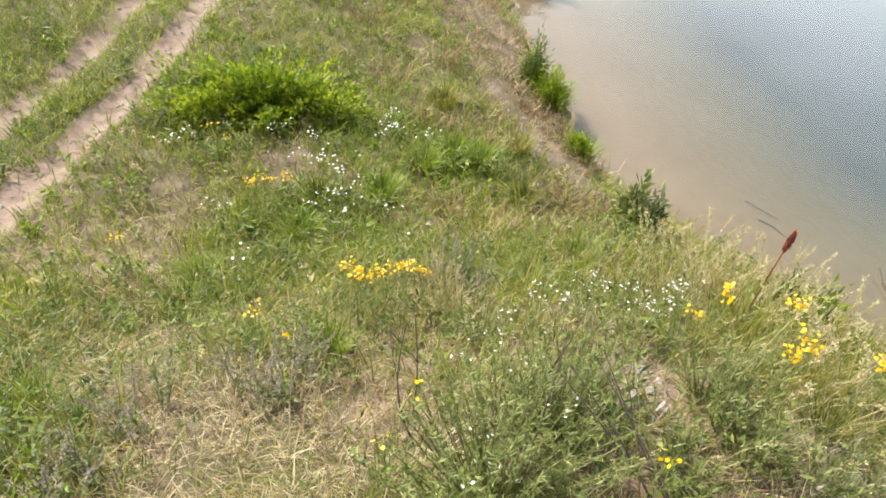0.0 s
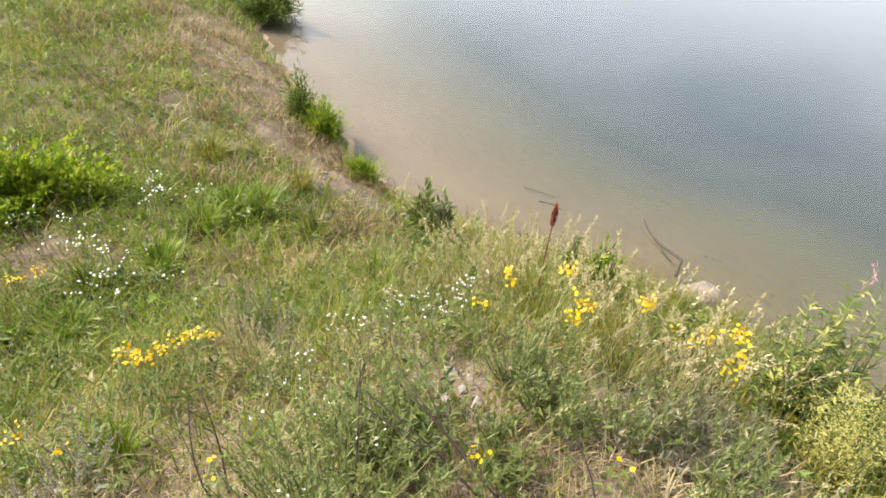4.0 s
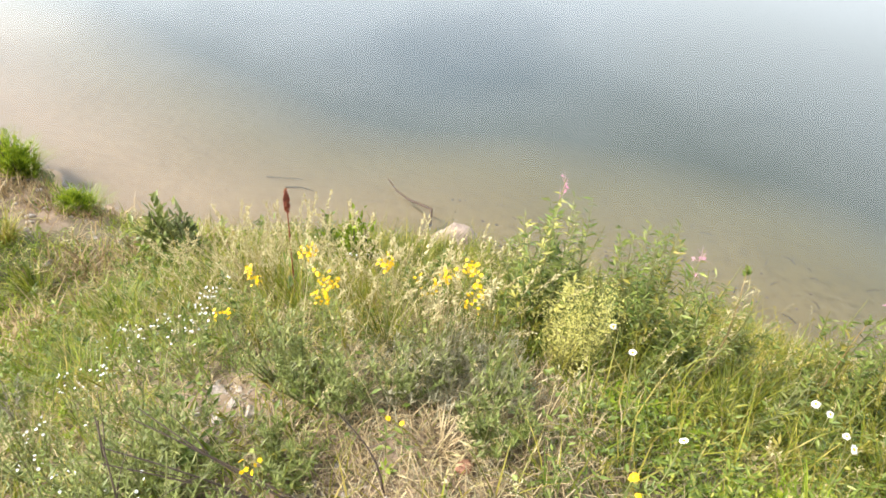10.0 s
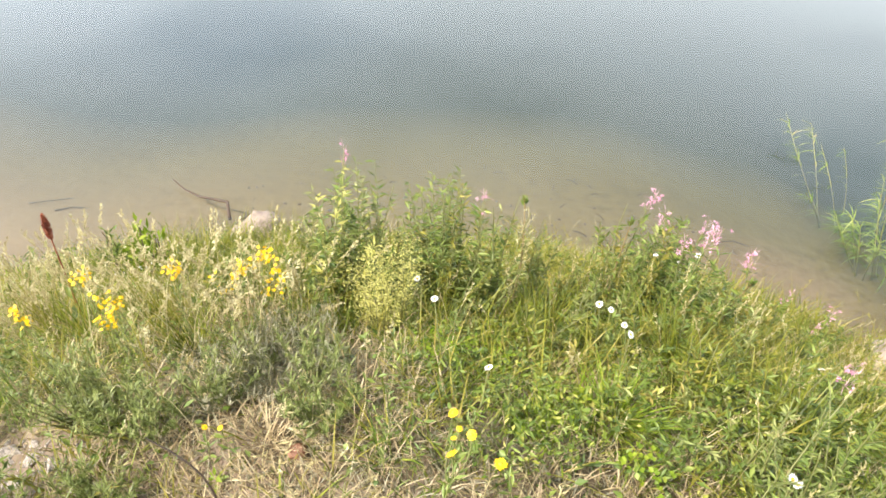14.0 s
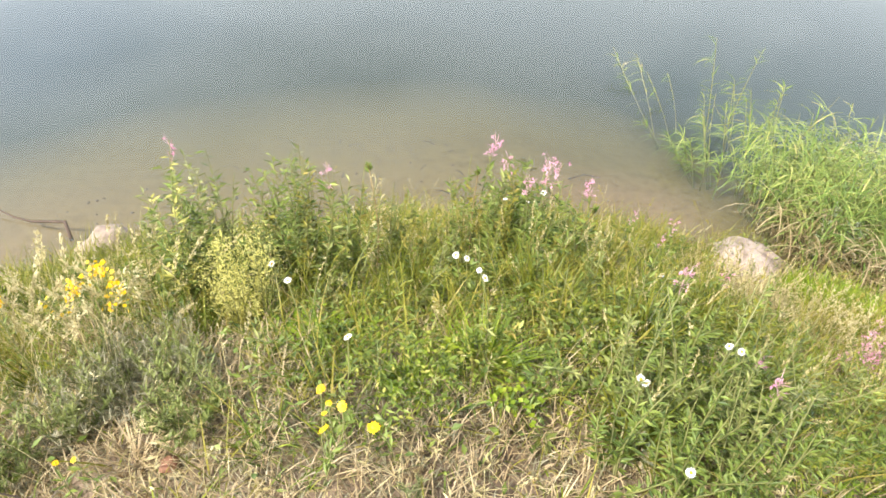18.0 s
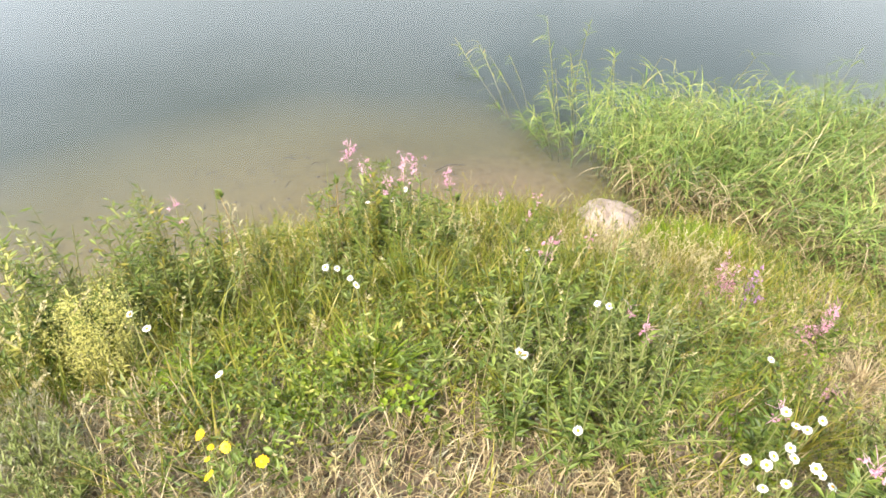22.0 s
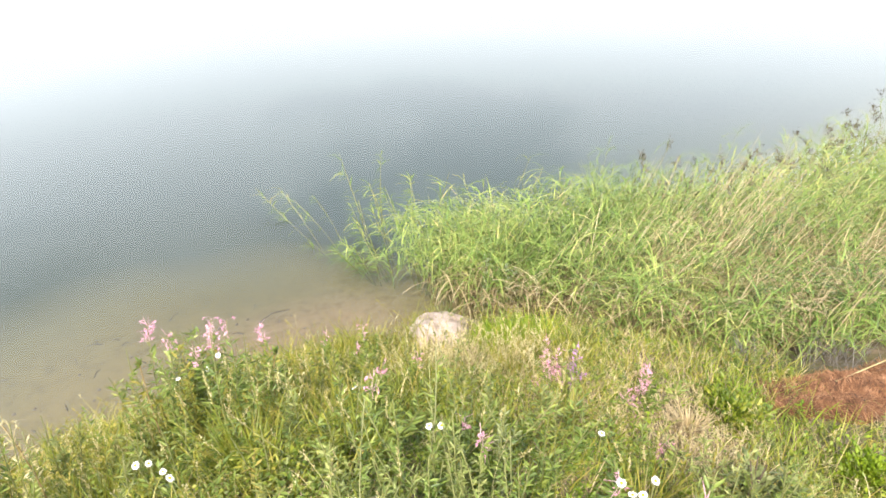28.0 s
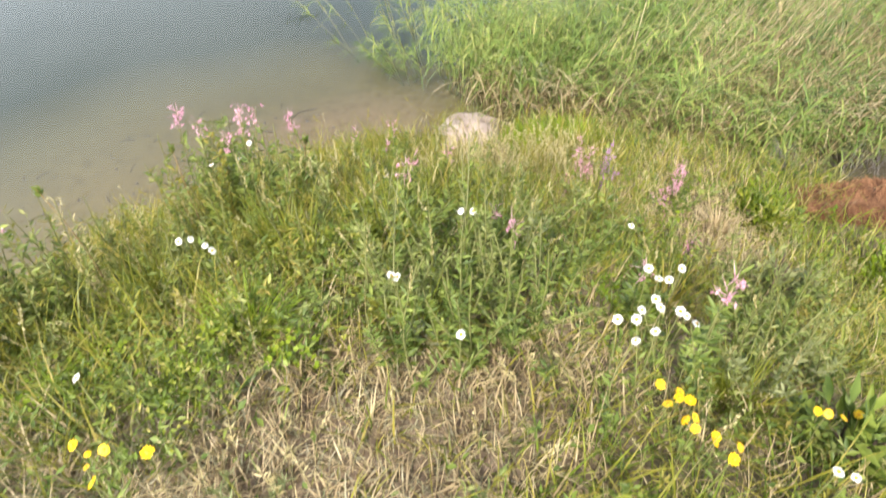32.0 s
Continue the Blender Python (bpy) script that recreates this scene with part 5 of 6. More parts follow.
for x, y, r, h, n in [(-0.70, 1.36, 0.16, 0.20, 40), (-0.56, 1.42, 0.15, 0.18, 34), (-0.74, 1.20, 0.15, 0.17, 34), (-0.60, 1.22, 0.13, 0.14, 26)]:
    feathery(x, y, r, h, n, "dry grey-brown brush of withered stems on the crown", DULL, 0.03, 26, 0.0035, "withered_brush")


def spikes(x, y, n, h):
    g = ground_at(x, y)
    ob = thing("sage_plant", x, y, g, "grey-violet flower spikes fading in dry grass", "wildflower", "violet spikes")
    for _ in range(n):
        P = arc((rng.normal(0, 0.03), rng.normal(0, 0.03), -0.01), (rng.normal(0, 0.07), rng.normal(0, 0.07), h * rng.uniform(0.7, 1.1)), 0.05)
        st = part("stem", tubes([P], np.full((1, 6), 0.0014), 3), STEM, ob)
        part("flower_spike", sprays(P, 60, 0.4, 1.0, 0.011, 0.006, 0.9, 0.6, 0.2), VIOLETGREY, st)
        tagged(part("foliage", sprays(P, 8, 0.02, 0.4, 0.04, 0.012), GREY, st), kind="stuff")


for x, y, n, h in [(-1.58, -0.25, 9, 0.28), (-1.67, -0.2, 8, 0.3), (-1.77, -0.14, 8, 0.28), (-1.66, -0.33, 7, 0.26), (-1.56, -0.68, 7, 0.25), (-1.40, -0.79, 8, 0.25), (-1.30, -0.82, 8, 0.25), (-2.37, 0.58, 8, 0.28), (-2.49, 0.74, 7, 0.28), (-2.2, 0.68, 8, 0.25)]:
    spikes(x, y, n, h)

# bare dark twigs that stick out of the wormwood
for tip, mid in [((-1.14, 0.58, 1.86), (-0.83, 0.69, 1.67)), ((-1.10, 0.46, 1.87), (-0.83, 0.64, 1.66)), ((-1.51, 0.20, 1.68), (-1.43, 0.19, 1.48)), ((-1.10, 0.48, 1.90), (-0.86, 0.63, 1.63)), ((-1.14, 0.60, 1.88), (-0.84, 0.69, 1.64)), ((-1.44, 0.15, 1.74), (-1.31, 0.15, 1.61)), ((-1.24, 0.55, 1.84), (-1.08, 0.42, 1.71)), ((-0.72, 0.81, 1.90), (-0.64, 0.83, 1.69)), ((-1.19, 0.53, 1.88), (-1.20, 0.50, 1.63))]:
    root = (mid[0] * 1.35 - tip[0] * 0.35, mid[1] * 1.35 - tip[1] * 0.35)
    b = np.array([root[0], root[1], ground_at(*root)])
    P = arc(b, tip, 0.05)
    stick("bare_twig", P, 0.0036, "thin dark bare twig among feathery herbs", "twig", TWIG, [arc(P[3], P[3] + (P[5] - P[2]) * 0.5 + rng.normal(0, 0.04, 3), 0.05, 4)])

# clover
for x, y in [(-0.14, 1.41), (-0.14, 1.50), (-0.07, 1.44), (0.01, 1.50), (0.06, 1.42), (0.42, 1.05), (0.2, 1.2)]:
    ob = thing("clover_plant", x, y, ground_at(x, y), "bright green clover leaves close to the soil", "herb", "clover")
    n = 26
    p = rng.normal(0, 0.04, (n, 3)) * np.array([1, 1, 0]) + np.array([0, 0, 1]) * rng.uniform(0.03, 0.09, (n, 1))
    part("foliage", joined(*[leaflets(p, np.stack([np.cos(a + b0), np.sin(a + b0), 0.15 + 0 * b0], 1), 0.017, 0.015) for a in (0, 2.1, 4.2) for b0 in [rng.uniform(0, 6, n)]]), LUSH, ob)
    part("stalk_tuft", tubes(np.stack([np.array([[0.4 * q[0], 0.4 * q[1], -0.01], [0.8 * q[0], 0.8 * q[1], q[2] * 0.6], q]) for q in p]), np.full((n, 3), 0.0009), 3), STEM, ob)


# ---- bushes ----
def bush(x, y, rx, ry, rz, label, mat=BUSH, n=6500, leaf=0.035, name="bush", base=None, limbs=14, turn=0.0, wid=0.45):
    """Branches fanning from the root; leaves crowd the outside of an uneven dome."""
    g = ground_at(x, y) if base is None else base
    ob = thing(name, x, y, g, label, "bush")
    a, e = rng.uniform(0, 6.283, limbs), np.arccos(rng.random(limbs))
    dirs = np.stack([np.cos(a) * np.sin(e), np.sin(a) * np.sin(e), np.cos(e)], 1)
    lump = lambda d: 0.85 + 0.25 * np.sin(5 * d[:, 0] + 2) * np.sin(4 * d[:, 1] + 1) + 0.15 * np.sin(11 * d[:, 0] + 7 * d[:, 2])
    tips = dirs * np.array([rx, ry, rz]) * lump(dirs)[:, None] * 0.9
    Ps = np.stack([arc(t * 0.05 + np.array([0, 0, -0.02]), t, 0.1) for t in tips])
    for P in Ps:
        part("branch", tubes([P], [np.linspace(0.008, 0.0025, 6)], 4), TWIG, ob)
    a, e = rng.uniform(0, 6.283, n), np.arccos(rng.random(n))
    d = np.stack([np.cos(a) * np.sin(e), np.sin(a) * np.sin(e), np.cos(e)], 1)
    clump = 0.72 + 0.36 * np.sin(14 * d[:, 0] + 9 * d[:, 2]) * np.sin(13 * d[:, 1] - 6 * d[:, 2])
    p = d * np.array([rx, ry, rz]) * (lump(d) * clump * rng.uniform(0.6, 1.08, n))[:, None]
    way = d + rng.normal(0, 0.6, (n, 3)) + np.array([0, 0, 0.4])
    crown = tagged(part("foliage", leaflets(p, way, leaf * rng.uniform(0.6, 1.3, n), leaf * wid * rng.uniform(0.7, 1.2, n)), mat, ob), kind="stuff")
    if turn:
        ob.rotation_euler.z = radians(turn)
    return ob


bush(-4.85, -0.08, 0.5, 1.02, 0.42, "low spreading bush with bright yellow-green leaves", BUSH, 13000, 0.05, limbs=40, turn=-12, wid=0.62)
bush(-4.3, 2.42, 0.16, 0.14, 0.2, "small bright green bush at the water's edge", BUSH, 1600, 0.05, "shore_bush", wid=0.2)
bush(-5.15, 2.55, 0.24, 0.20, 0.36, "green shore bush overhanging the water", BUSH, 3000, 0.05, "shore_bush", wid=0.2)
bush(-5.5, 2.5, 0.20, 0.17, 0.52, "thin dark green shore bush with upright shoots", HERB, 1500, 0.06, "shore_bush", wid=0.22)
bush(-8.75, 3.62, 0.62, 0.6, 0.6, "dark green willow bush hanging over the water", HERB, 9000, 0.08, "willow_bush", base=0.05, wid=0.2)
bush(-3.12, 2.22, 0.13, 0.13, 0.46, "leafy grey-green thistle clump on the slope", FEATHER, 560, 0.07, "thistle_clump", wid=0.4)
bush(-2.96, 2.26, 0.10, 0.10, 0.40, "leafy grey-green thistle clump on the slope", GREY, 300, 0.07, "thistle_clump", wid=0.4)
bush(-1.95, 2.7, 0.16, 0.14, 0.5, "bright green leafy herb near the water", LUSH, 600, 0.06, "leafy_herb", wid=0.35)
bush(-2.2, 2.75, 0.12, 0.1, 0.42, "dark green leafy herb near the water", HERB, 420, 0.05, "leafy_herb", wid=0.35)
bush(3.1, 0.36, 0.22, 0.2, 0.22, "dense bright green low plant", LUSH, 1800, 0.03, "low_plant", wid=0.5)
bush(2.95, 1.0, 0.26, 0.24, 0.13, "low bright green leafy plant in damp grass", GREEN, 1500, 0.04, "low_plant", wid=0.45)
bush(2.28, 0.60, 0.13, 0.11, 0.34, "blue-green leafy herb beside the brown heap", GREY, 300, 0.045, "leafy_herb", wid=0.5)
bush(2.45, 0.52, 0.11, 0.1, 0.28, "blue-green leafy herb beside the brown heap", GREY, 220, 0.045, "leafy_herb", wid=0.5)
bush(1.56, 0.02, 0.14, 0.12, 0.3, "broad-leaved blue-green herb in the grass", HERB, 120, 0.09, "leafy_herb", wid=0.35)
for x, y, h in [(3.38, 3.3, 0.62), (3.5, 3.2, 0.5), (3.28, 3.2, 0.45)]:
    willowherb(x, y, h, "pale silvery herb in front of the reeds", 0, 0.07, 3, ROSE, 0.05, 60, SILVER, "silvery_herb")

# ---- heap of dead needles and sticks ----
def heap_top(x, y):
    """Lumps of raked-up needles, steep at the rim."""
    u, v = (x - 3.93) / 0.66, (y - 0.68 + 0.32 * (x - 3.93)) / 0.26
    q = np.clip(1 - (u * u + v * v) * (1 + 0.25 * np.sin(9 * x + 2) * np.sin(11 * y)), 0, 1)
    lumps = 0.75 + 0.35 * np.sin(11 * x + 3 + 2 * np.sin(7 * y)) * np.sin(15 * y + 4 * x) + 0.18 * np.sin(29 * x + 9 * y) * np.sin(31 * y - 5 * x)
    return 0.11 * np.sqrt(q) * lumps, q


n = 20000
hx, hy = rng.uniform(3.25, 4.75, n), rng.uniform(0.1, 1.2, n)
hz, q = heap_top(hx, hy)
ok = q > 0.01
hx, hy, hz = hx[ok], hy[ok], hz[ok] + height(hx[ok], hy[ok])
n = len(hx)
heap = blades(np.stack([hx, hy, hz + rng.uniform(-0.008, 0.012, n)], 1), 2.4 * np.sin(4 * hx + 5 * hy) + rng.normal(0, 0.7, n), rng.uniform(1.1, 1.8, n), rng.uniform(0.02, 0.055, n), 0.005, rng.uniform(-0.6, 0.6, n), 2)
NEEDLE = leaf_mat("needles_brown", [(0.0, (0.07, 0.03, 0.015)), (0.45, (0.24, 0.11, 0.05)), (0.8, (0.40, 0.205, 0.105)), (1.0, (0.56, 0.35, 0.21))], 0.1, 0.8)
gx, gy = np.meshgrid(np.linspace(3.25, 4.75, 76), np.linspace(0.1, 1.2, 56))
gz = heap_top(gx, gy)[0]
i = (np.arange(55)[:, None] * 76 + np.arange(75)).ravel()
quads = np.stack([i, i + 1, i + 77, i + 76], 1)
quads = quads[gz.ravel()[quads].max(1) > 0.001]
mound = mesh_ob("mound", (np.stack([gx, gy, gz + height(gx, gy) - 0.012], -1).reshape(-1, 3), quads, np.zeros((0, 3), int)), NEEDLE, None, "heap of reddish brown dead needles on the shore", category="heap")
tagged(part("needle_layer", heap, NEEDLE, mound), kind="stuff")
stick("bleached_stick", [(3.0, 0.75, 0.32), (3.25, 0.6, 0.37), (3.5, 0.45, 0.42), (3.7, 0.36, 0.44)], 0.006, "bleached bare stick across the brown heap", material=PALE)
stick("bleached_stick", [(3.55, 0.9, 0.42), (3.9, 0.78, 0.5), (4.3, 0.62, 0.56)], 0.007, "bleached bare stick across the brown heap", material=PALE)
for cx, cy, r in [(4.45, 0.95, 0.35), (3.8, 1.25, 0.16)]:
    k = 260 if cx > 4 else 90
    p = np.stack([cx + rng.normal(0, r * 0.5, k), cy + rng.normal(0, r * 0.3, k), 0 * rng.random(k)], 1)
    p[:, 2] = height(p[:, 0], p[:, 1])
    mesh_ob("dead_twigs", blades(p, rng.uniform(0, 6.28, k), rng.uniform(0.2, 1.2, k), rng.uniform(0.12, 0.35, k), 0.004, rng.uniform(0, 0.9, k), 3), GREYTWIG, None, "tangle of grey dead twigs by the reeds", category="twigs", kind="stuff")


# ---- reeds ----
DEADREED = leaf_mat("reed_dead", [(0.0, (0.07, 0.045, 0.022)), (0.5, (0.25, 0.19, 0.085)), (1.0, (0.56, 0.47, 0.26))], 0.2, 0.7)


def reed_set(x, y, h, az, ln, lv=9, leaf=(0.2, 0.42), wid=(0.006, 0.013), hang=(0.4, 1.1), droop=(0.6, 1.8), bend=0.4, low=0.35, power=0.8):
    """Stems that bow over, with long leaves hanging from their upper part."""
    n = len(x)
    base = np.stack([x, y, np.maximum(height(x, y), -0.25)], 1)
    s = np.linspace(0, 1, 6)
    th = ln[:, None] + bend * s[None] ** 1.5
    st = np.stack([np.cos(az)[:, None] * np.sin(th), np.sin(az)[:, None] * np.sin(th), np.cos(th)], 2) * (h / 5)[:, None, None]
    P = base[:, None] + np.concatenate([np.zeros((n, 1, 3)), np.cumsum(st[:, :5], 1)], 1)
    stems = tubes(P, np.broadcast_to(0.0035 * (1 - 0.5 * s), (n, 6)), 3)
    f = low + (1 - low) * rng.random((n, lv)) ** power
    i0 = np.clip((f * 5).astype(int), 0, 4)
    fr, ar = (f * 5 - i0)[..., None], np.arange(n)[:, None]
    lp = (P[ar, i0] * (1 - fr) + P[ar, i0 + 1] * fr).reshape(-1, 3)
    k = len(lp)
    la = np.repeat(az, lv) + rng.normal(0, 1.9, k)
    leaves = blades(lp, la, rng.uniform(*hang, k), rng.uniform(*leaf, k), rng.uniform(*wid, k), rng.uniform(*droop, k), 4, twist=rng.normal(0, 0.4, k))
    return P, stems, leaves


def reed_zone(x, y):
    outer = 4.35 - 0.38 * (x - 3.0) + 0.12 * np.sin(5 * x)
    return ((y > shore(x) - 0.12 - 0.4 * np.clip((x - 3.3) / 0.4, 0, 1)) & (y < outer) & (x > 3.10 + 0.38 * np.clip(y - 3.6, 0, 1))) * np.clip(0.35 + 1.1 * clumps(x, y, 1.5, 0.4), 0, 1)


def thick(x, y, f, ph, cut=0.42, gain=4.0):
    """Reeds stand in stools with dark gaps between."""
    return np.clip((clumps(x, y, f, ph) - cut) * gain, 0.06, 1)


reeds = tagged(new("reed_bed"), "dense bright green reeds leaning over the pond's edge", "reeds", kind="stuff")
x, y = scatter(11000, 2.9, 9.5, 0.2, 4.8, lambda x, y: reed_zone(x, y) * thick(x, y, 4.2, 0.9, 0.47, 6.0))
n = len(x)
edge = np.clip((y - shore(x)) / 1.0, 0.1, 1)
east = np.clip((x - 3.4) / 1.0, 0, 1)
P, stems, leaves = reed_set(x, y, rng.uniform(0.60, 1.12, n) * (0.62 + 0.38 * edge) * (0.75 + 0.5 * clumps(x, y, 2.3, 1.2)), rng.normal(-0.35, 0.5, n), 0.06 + 0.30 * east + np.abs(rng.normal(0, 0.12, n)), 11, (0.18, 0.38), (0.007, 0.0125), (0.4, 1.3), (1.0, 2.2), 0.3, 0.3)
mesh_ob("reed_stems", stems, STEM, reeds)
mesh_ob("reed_leaves", leaves, REED, reeds)
# the outer end bows over the water, its leaves hanging straight down
x, y = scatter(3200, 3.1, 5.8, 2.6, 4.7, lambda x, y: reed_zone(x, y) * np.clip((y - 3.45 + 0.40 * (x - 3.0)) * 2, 0, 1) * thick(x, y, 4.0, 2.0, 0.38))
n = len(x)
P2, stems, leaves = reed_set(x, y, rng.uniform(0.65, 1.0, n), rng.normal(1.9, 0.9, n), np.abs(rng.normal(0.14, 0.1, n)), 13, (0.2, 0.38), (0.0065, 0.0115), (0.7, 1.7), (1.0, 1.9), 0.5, 0.3, 0.8)
mesh_ob("outer_stems", stems, STEM, reeds)
mesh_ob("outer_leaves", leaves, REED, reeds)
# dead stalks between the living reeds, all slanting one way, and a brown tangle at their foot
x, y = scatter(4200, 3.3, 8.5, 0.3, 4.0, lambda x, y: reed_zone(x, y) * np.clip(patch(x, y, 5.1, 2.5, 1.0, 0.6) + 0.5 * patch(x, y, 4.1, 3.1, 0.5, 0.4) + 0.12, 0, 1))
k = len(x)
b = np.stack([x, y, np.maximum(height(x, y), -0.1)], 1)
mesh_ob("dead_reeds", blades(b, rng.normal(-0.6, 0.3, k), rng.uniform(0.35, 0.7, k), rng.uniform(0.65, 1.2, k), 0.0085, rng.uniform(0, 0.3, k), 4, 0.4), STRAW, reeds)
x, y = scatter(30000, 3.0, 7.5, 0.3, 4.1, lambda x, y: (x > 3.05) * np.clip((np.abs(y - shore(x) - 0.1) < 0.4) * 0.9 + patch(x, y, 5.2, 1.9, 0.6, 0.4) + patch(x, y, 4.3, 2.2, 0.4, 0.3) + patch(x, y, 3.9, 2.7, 0.3, 0.3), 0, 1))
k = len(x)
mesh_ob("dead_leaves", blades(np.stack([x, y, np.maximum(height(x, y), 0) + rng.uniform(0.01, 0.36, k) * np.where(x > 4.1, 1.6, 1.0)], 1), rng.normal(0, 1.2, k), rng.uniform(0.6, 1.9, k), rng.uniform(0.12, 0.34, k), 0.007, rng.uniform(0.1, 1.2, k), 3), DEADREED, reeds)
# a thatch of bent pale stalks beside the boulder, arching down to the bank
x, y = scatter(5200, 3.05, 6.0, 0.8, 3.9, lambda x, y: (np.abs(y - shore(x) - 0.05) < 0.34) * (x > 3.08))
k = len(x)
mesh_ob("thatch", blades(np.stack([x, y, np.maximum(height(x, y), 0) + rng.uniform(0.05, 0.46, k)], 1), rng.normal(3.9, 0.9, k), rng.uniform(0.3, 1.3, k), rng.uniform(0.16, 0.42, k), 0.0085, rng.uniform(0.6, 1.5, k), 4, 0.3), STRAW, reeds)
# shorter reeds in front, hanging towards the bank
x, y = scatter(1900, 3.0, 7.0, 0.2, 4.2, lambda x, y: (np.abs(y - shore(x) + 0.12) < 0.38) * (x > 3.5) * np.clip((clumps(x, y, 1.8, 3.3) - 0.45) * 5, 0, 1))
k = len(x)
_, s2, l2 = reed_set(x, y, rng.uniform(0.25, 0.6, k), rng.normal(3.9, 1.2, k), np.abs(rng.normal(0.35, 0.2, k)), 9, (0.15, 0.32), (0.006, 0.011), hang=(0.5, 1.4), droop=(0.8, 2.0), low=0.2)
mesh_ob("front_reed_leaves", l2, REED, reeds)
mesh_ob("front_reed_stems", s2, STRAW, reeds)
# dark seed plumes on the far stems
far_tips = P[:, -1][(P[:, -1, 0] > 5.2) & (P[:, -1, 1] > 2.6 - 0.25 * (P[:, -1, 0] - 5.5))][:150]
k = len(far_tips)
pl = leaflets(np.repeat(far_tips, 16, 0) + rng.normal(0, 0.016, (k * 16, 3)) * np.array([1, 1, 2]), rng.normal(size=(k * 16, 3)) + np.array([0.5, 0, 1.2]), 0.05, 0.012)
mesh_ob("seed_plumes", pl, PLUME, reeds)


def water_reed(rx, ry, tip, leaves, leaf, label, low=0.3, bow=0.05):
    """One reed in open water, from its root to a given tip, its leaves hanging limp from the stem."""
    ob = thing("reed", rx, ry, float(max(height(rx, ry), -0.3)), label, "reed", "reeds in open water")
    o = np.array(ob.location)
    PP = arc((0, 0, 0), np.array(tip) - o, bow, 7)
    part("stem", tubes([PP], [np.linspace(0.006, 0.0025, 7)], 4), STEM, ob)
    f = low + (1 - low) * rng.random(leaves) ** 0.8
    p, w = along(PP, f)
    a = rng.normal(2.4, 0.9, leaves)
    part("foliage", blades(p, a, rng.uniform(0.7, 1.5, leaves), rng.uniform(0.6, 1.2, leaves) * leaf, rng.uniform(0.007, 0.013, leaves), rng.uniform(0.9, 1.7, leaves), 4), REED, ob)


STALK, SUNK = "upright green reed standing in open water", "green reed bent low over open water"
def water_reeds(rows):
    for root, tip, n, lf, lab in rows:
        water_reed(*root, tip, n, lf, lab)


water_reeds([
    ((3.56, 5.31), (3.37, 5.42, 0.82), 15, 0.20, STALK),
    ((3.84, 5.44), (3.87, 5.41, 0.67), 14, 0.18, STALK),
    ((3.95, 5.0), (4.0, 5.1, 0.5), 16, 0.18, STALK),
    ((3.75, 4.9), (3.6, 5.0, 0.42), 16, 0.18, STALK),
    ((3.5, 4.8), (3.35, 4.9, 0.42), 20, 0.2, SUNK),
    ((3.1, 5.39), (2.87, 6.50, 0.25), 26, 0.17, SUNK),
    ((3.09, 5.45), (3.07, 6.33, 0.25), 22, 0.17, SUNK),
    ((3.22, 5.35), (3.0, 5.85, 0.28), 12, 0.14, SUNK),
    ((3.38, 5.6), (3.25, 5.9, 0.24), 9, 0.13, SUNK),
    ((3.06, 5.3), (2.75, 5.22, 0.10), 16, 0.16, SUNK),
    ((3.08, 4.53), (2.88, 4.66, 0.28), 34, 0.22, SUNK)])
water_reeds([
    ((3.08, 4.56), (2.78, 4.72, 0.24), 34, 0.22, SUNK),
    ((3.06, 4.5), (2.90, 4.55, 0.28), 30, 0.2, SUNK),
    ((3.1, 4.45), (3.0, 4.35, 0.25), 24, 0.2, SUNK),
    ((3.2, 4.5), (3.05, 4.75, 0.45), 24, 0.22, SUNK),
    ((3.3, 4.6), (3.25, 4.95, 0.5), 24, 0.22, SUNK),
    ((3.15, 4.3), (3.02, 4.2, 0.3), 26, 0.22, SUNK),
    ((3.5, 4.5), (3.5, 4.85, 0.6), 22, 0.22, SUNK),
    ((3.8, 4.5), (3.85, 4.9, 0.6), 20, 0.2, SUNK),
    ((3.45, 4.9), (3.28, 5.15, 0.35), 18, 0.18, SUNK),
    ((3.6, 4.95), (3.55, 5.2, 0.5), 18, 0.18, STALK),
    ((3.7, 5.15), (3.62, 5.3, 0.45), 12, 0.16, STALK)])


# ---- single tufts that stand out of the sward ----
def grass_tuft(x, y, h, r, n, mat, label, width=0.006, droop=1.4, seeds=0, lean=0.3):
    """One stool of blades, with ripe heads on some of them."""
    g = ground_at(x, y)
    ob = thing("grass_tuft", x, y, g, label, "grass tuft", "grass tufts")
    a, q = rng.uniform(0, 6.283, n), 0.4 * r * np.sqrt(rng.random(n))
    bx, by = q * np.cos(a), q * np.sin(a)
    b = np.stack([bx, by, height(x + bx, y + by) - g - 0.01], 1)
    tagged(part("foliage", blades(b, a + rng.normal(0, 0.5, n), lean * rng.uniform(0.2, 1.6, n), h * rng.uniform(0.55, 1.1, n), width * rng.uniform(0.7, 1.3, n), droop * rng.uniform(0.2, 1, n), 4), mat, ob), kind="stuff")
    for k in range(seeds):
        t = np.array([rng.normal(0, 0.6 * r), rng.normal(0, 0.6 * r), h * rng.uniform(1.0, 1.4)])
        P = arc((0.2 * t[0], 0.2 * t[1], -0.01), t, 0.08)
        st = part("stalk", tubes([P], [np.linspace(0.0016, 0.0009, 6)], 3), mat, ob)
        tagged(part("seed_head", sprays(P, 34, 0.74, 1.0, 0.017, 0.006, 0.45, 0.9, 0.3), PALE, st), kind="stuff")
    return ob


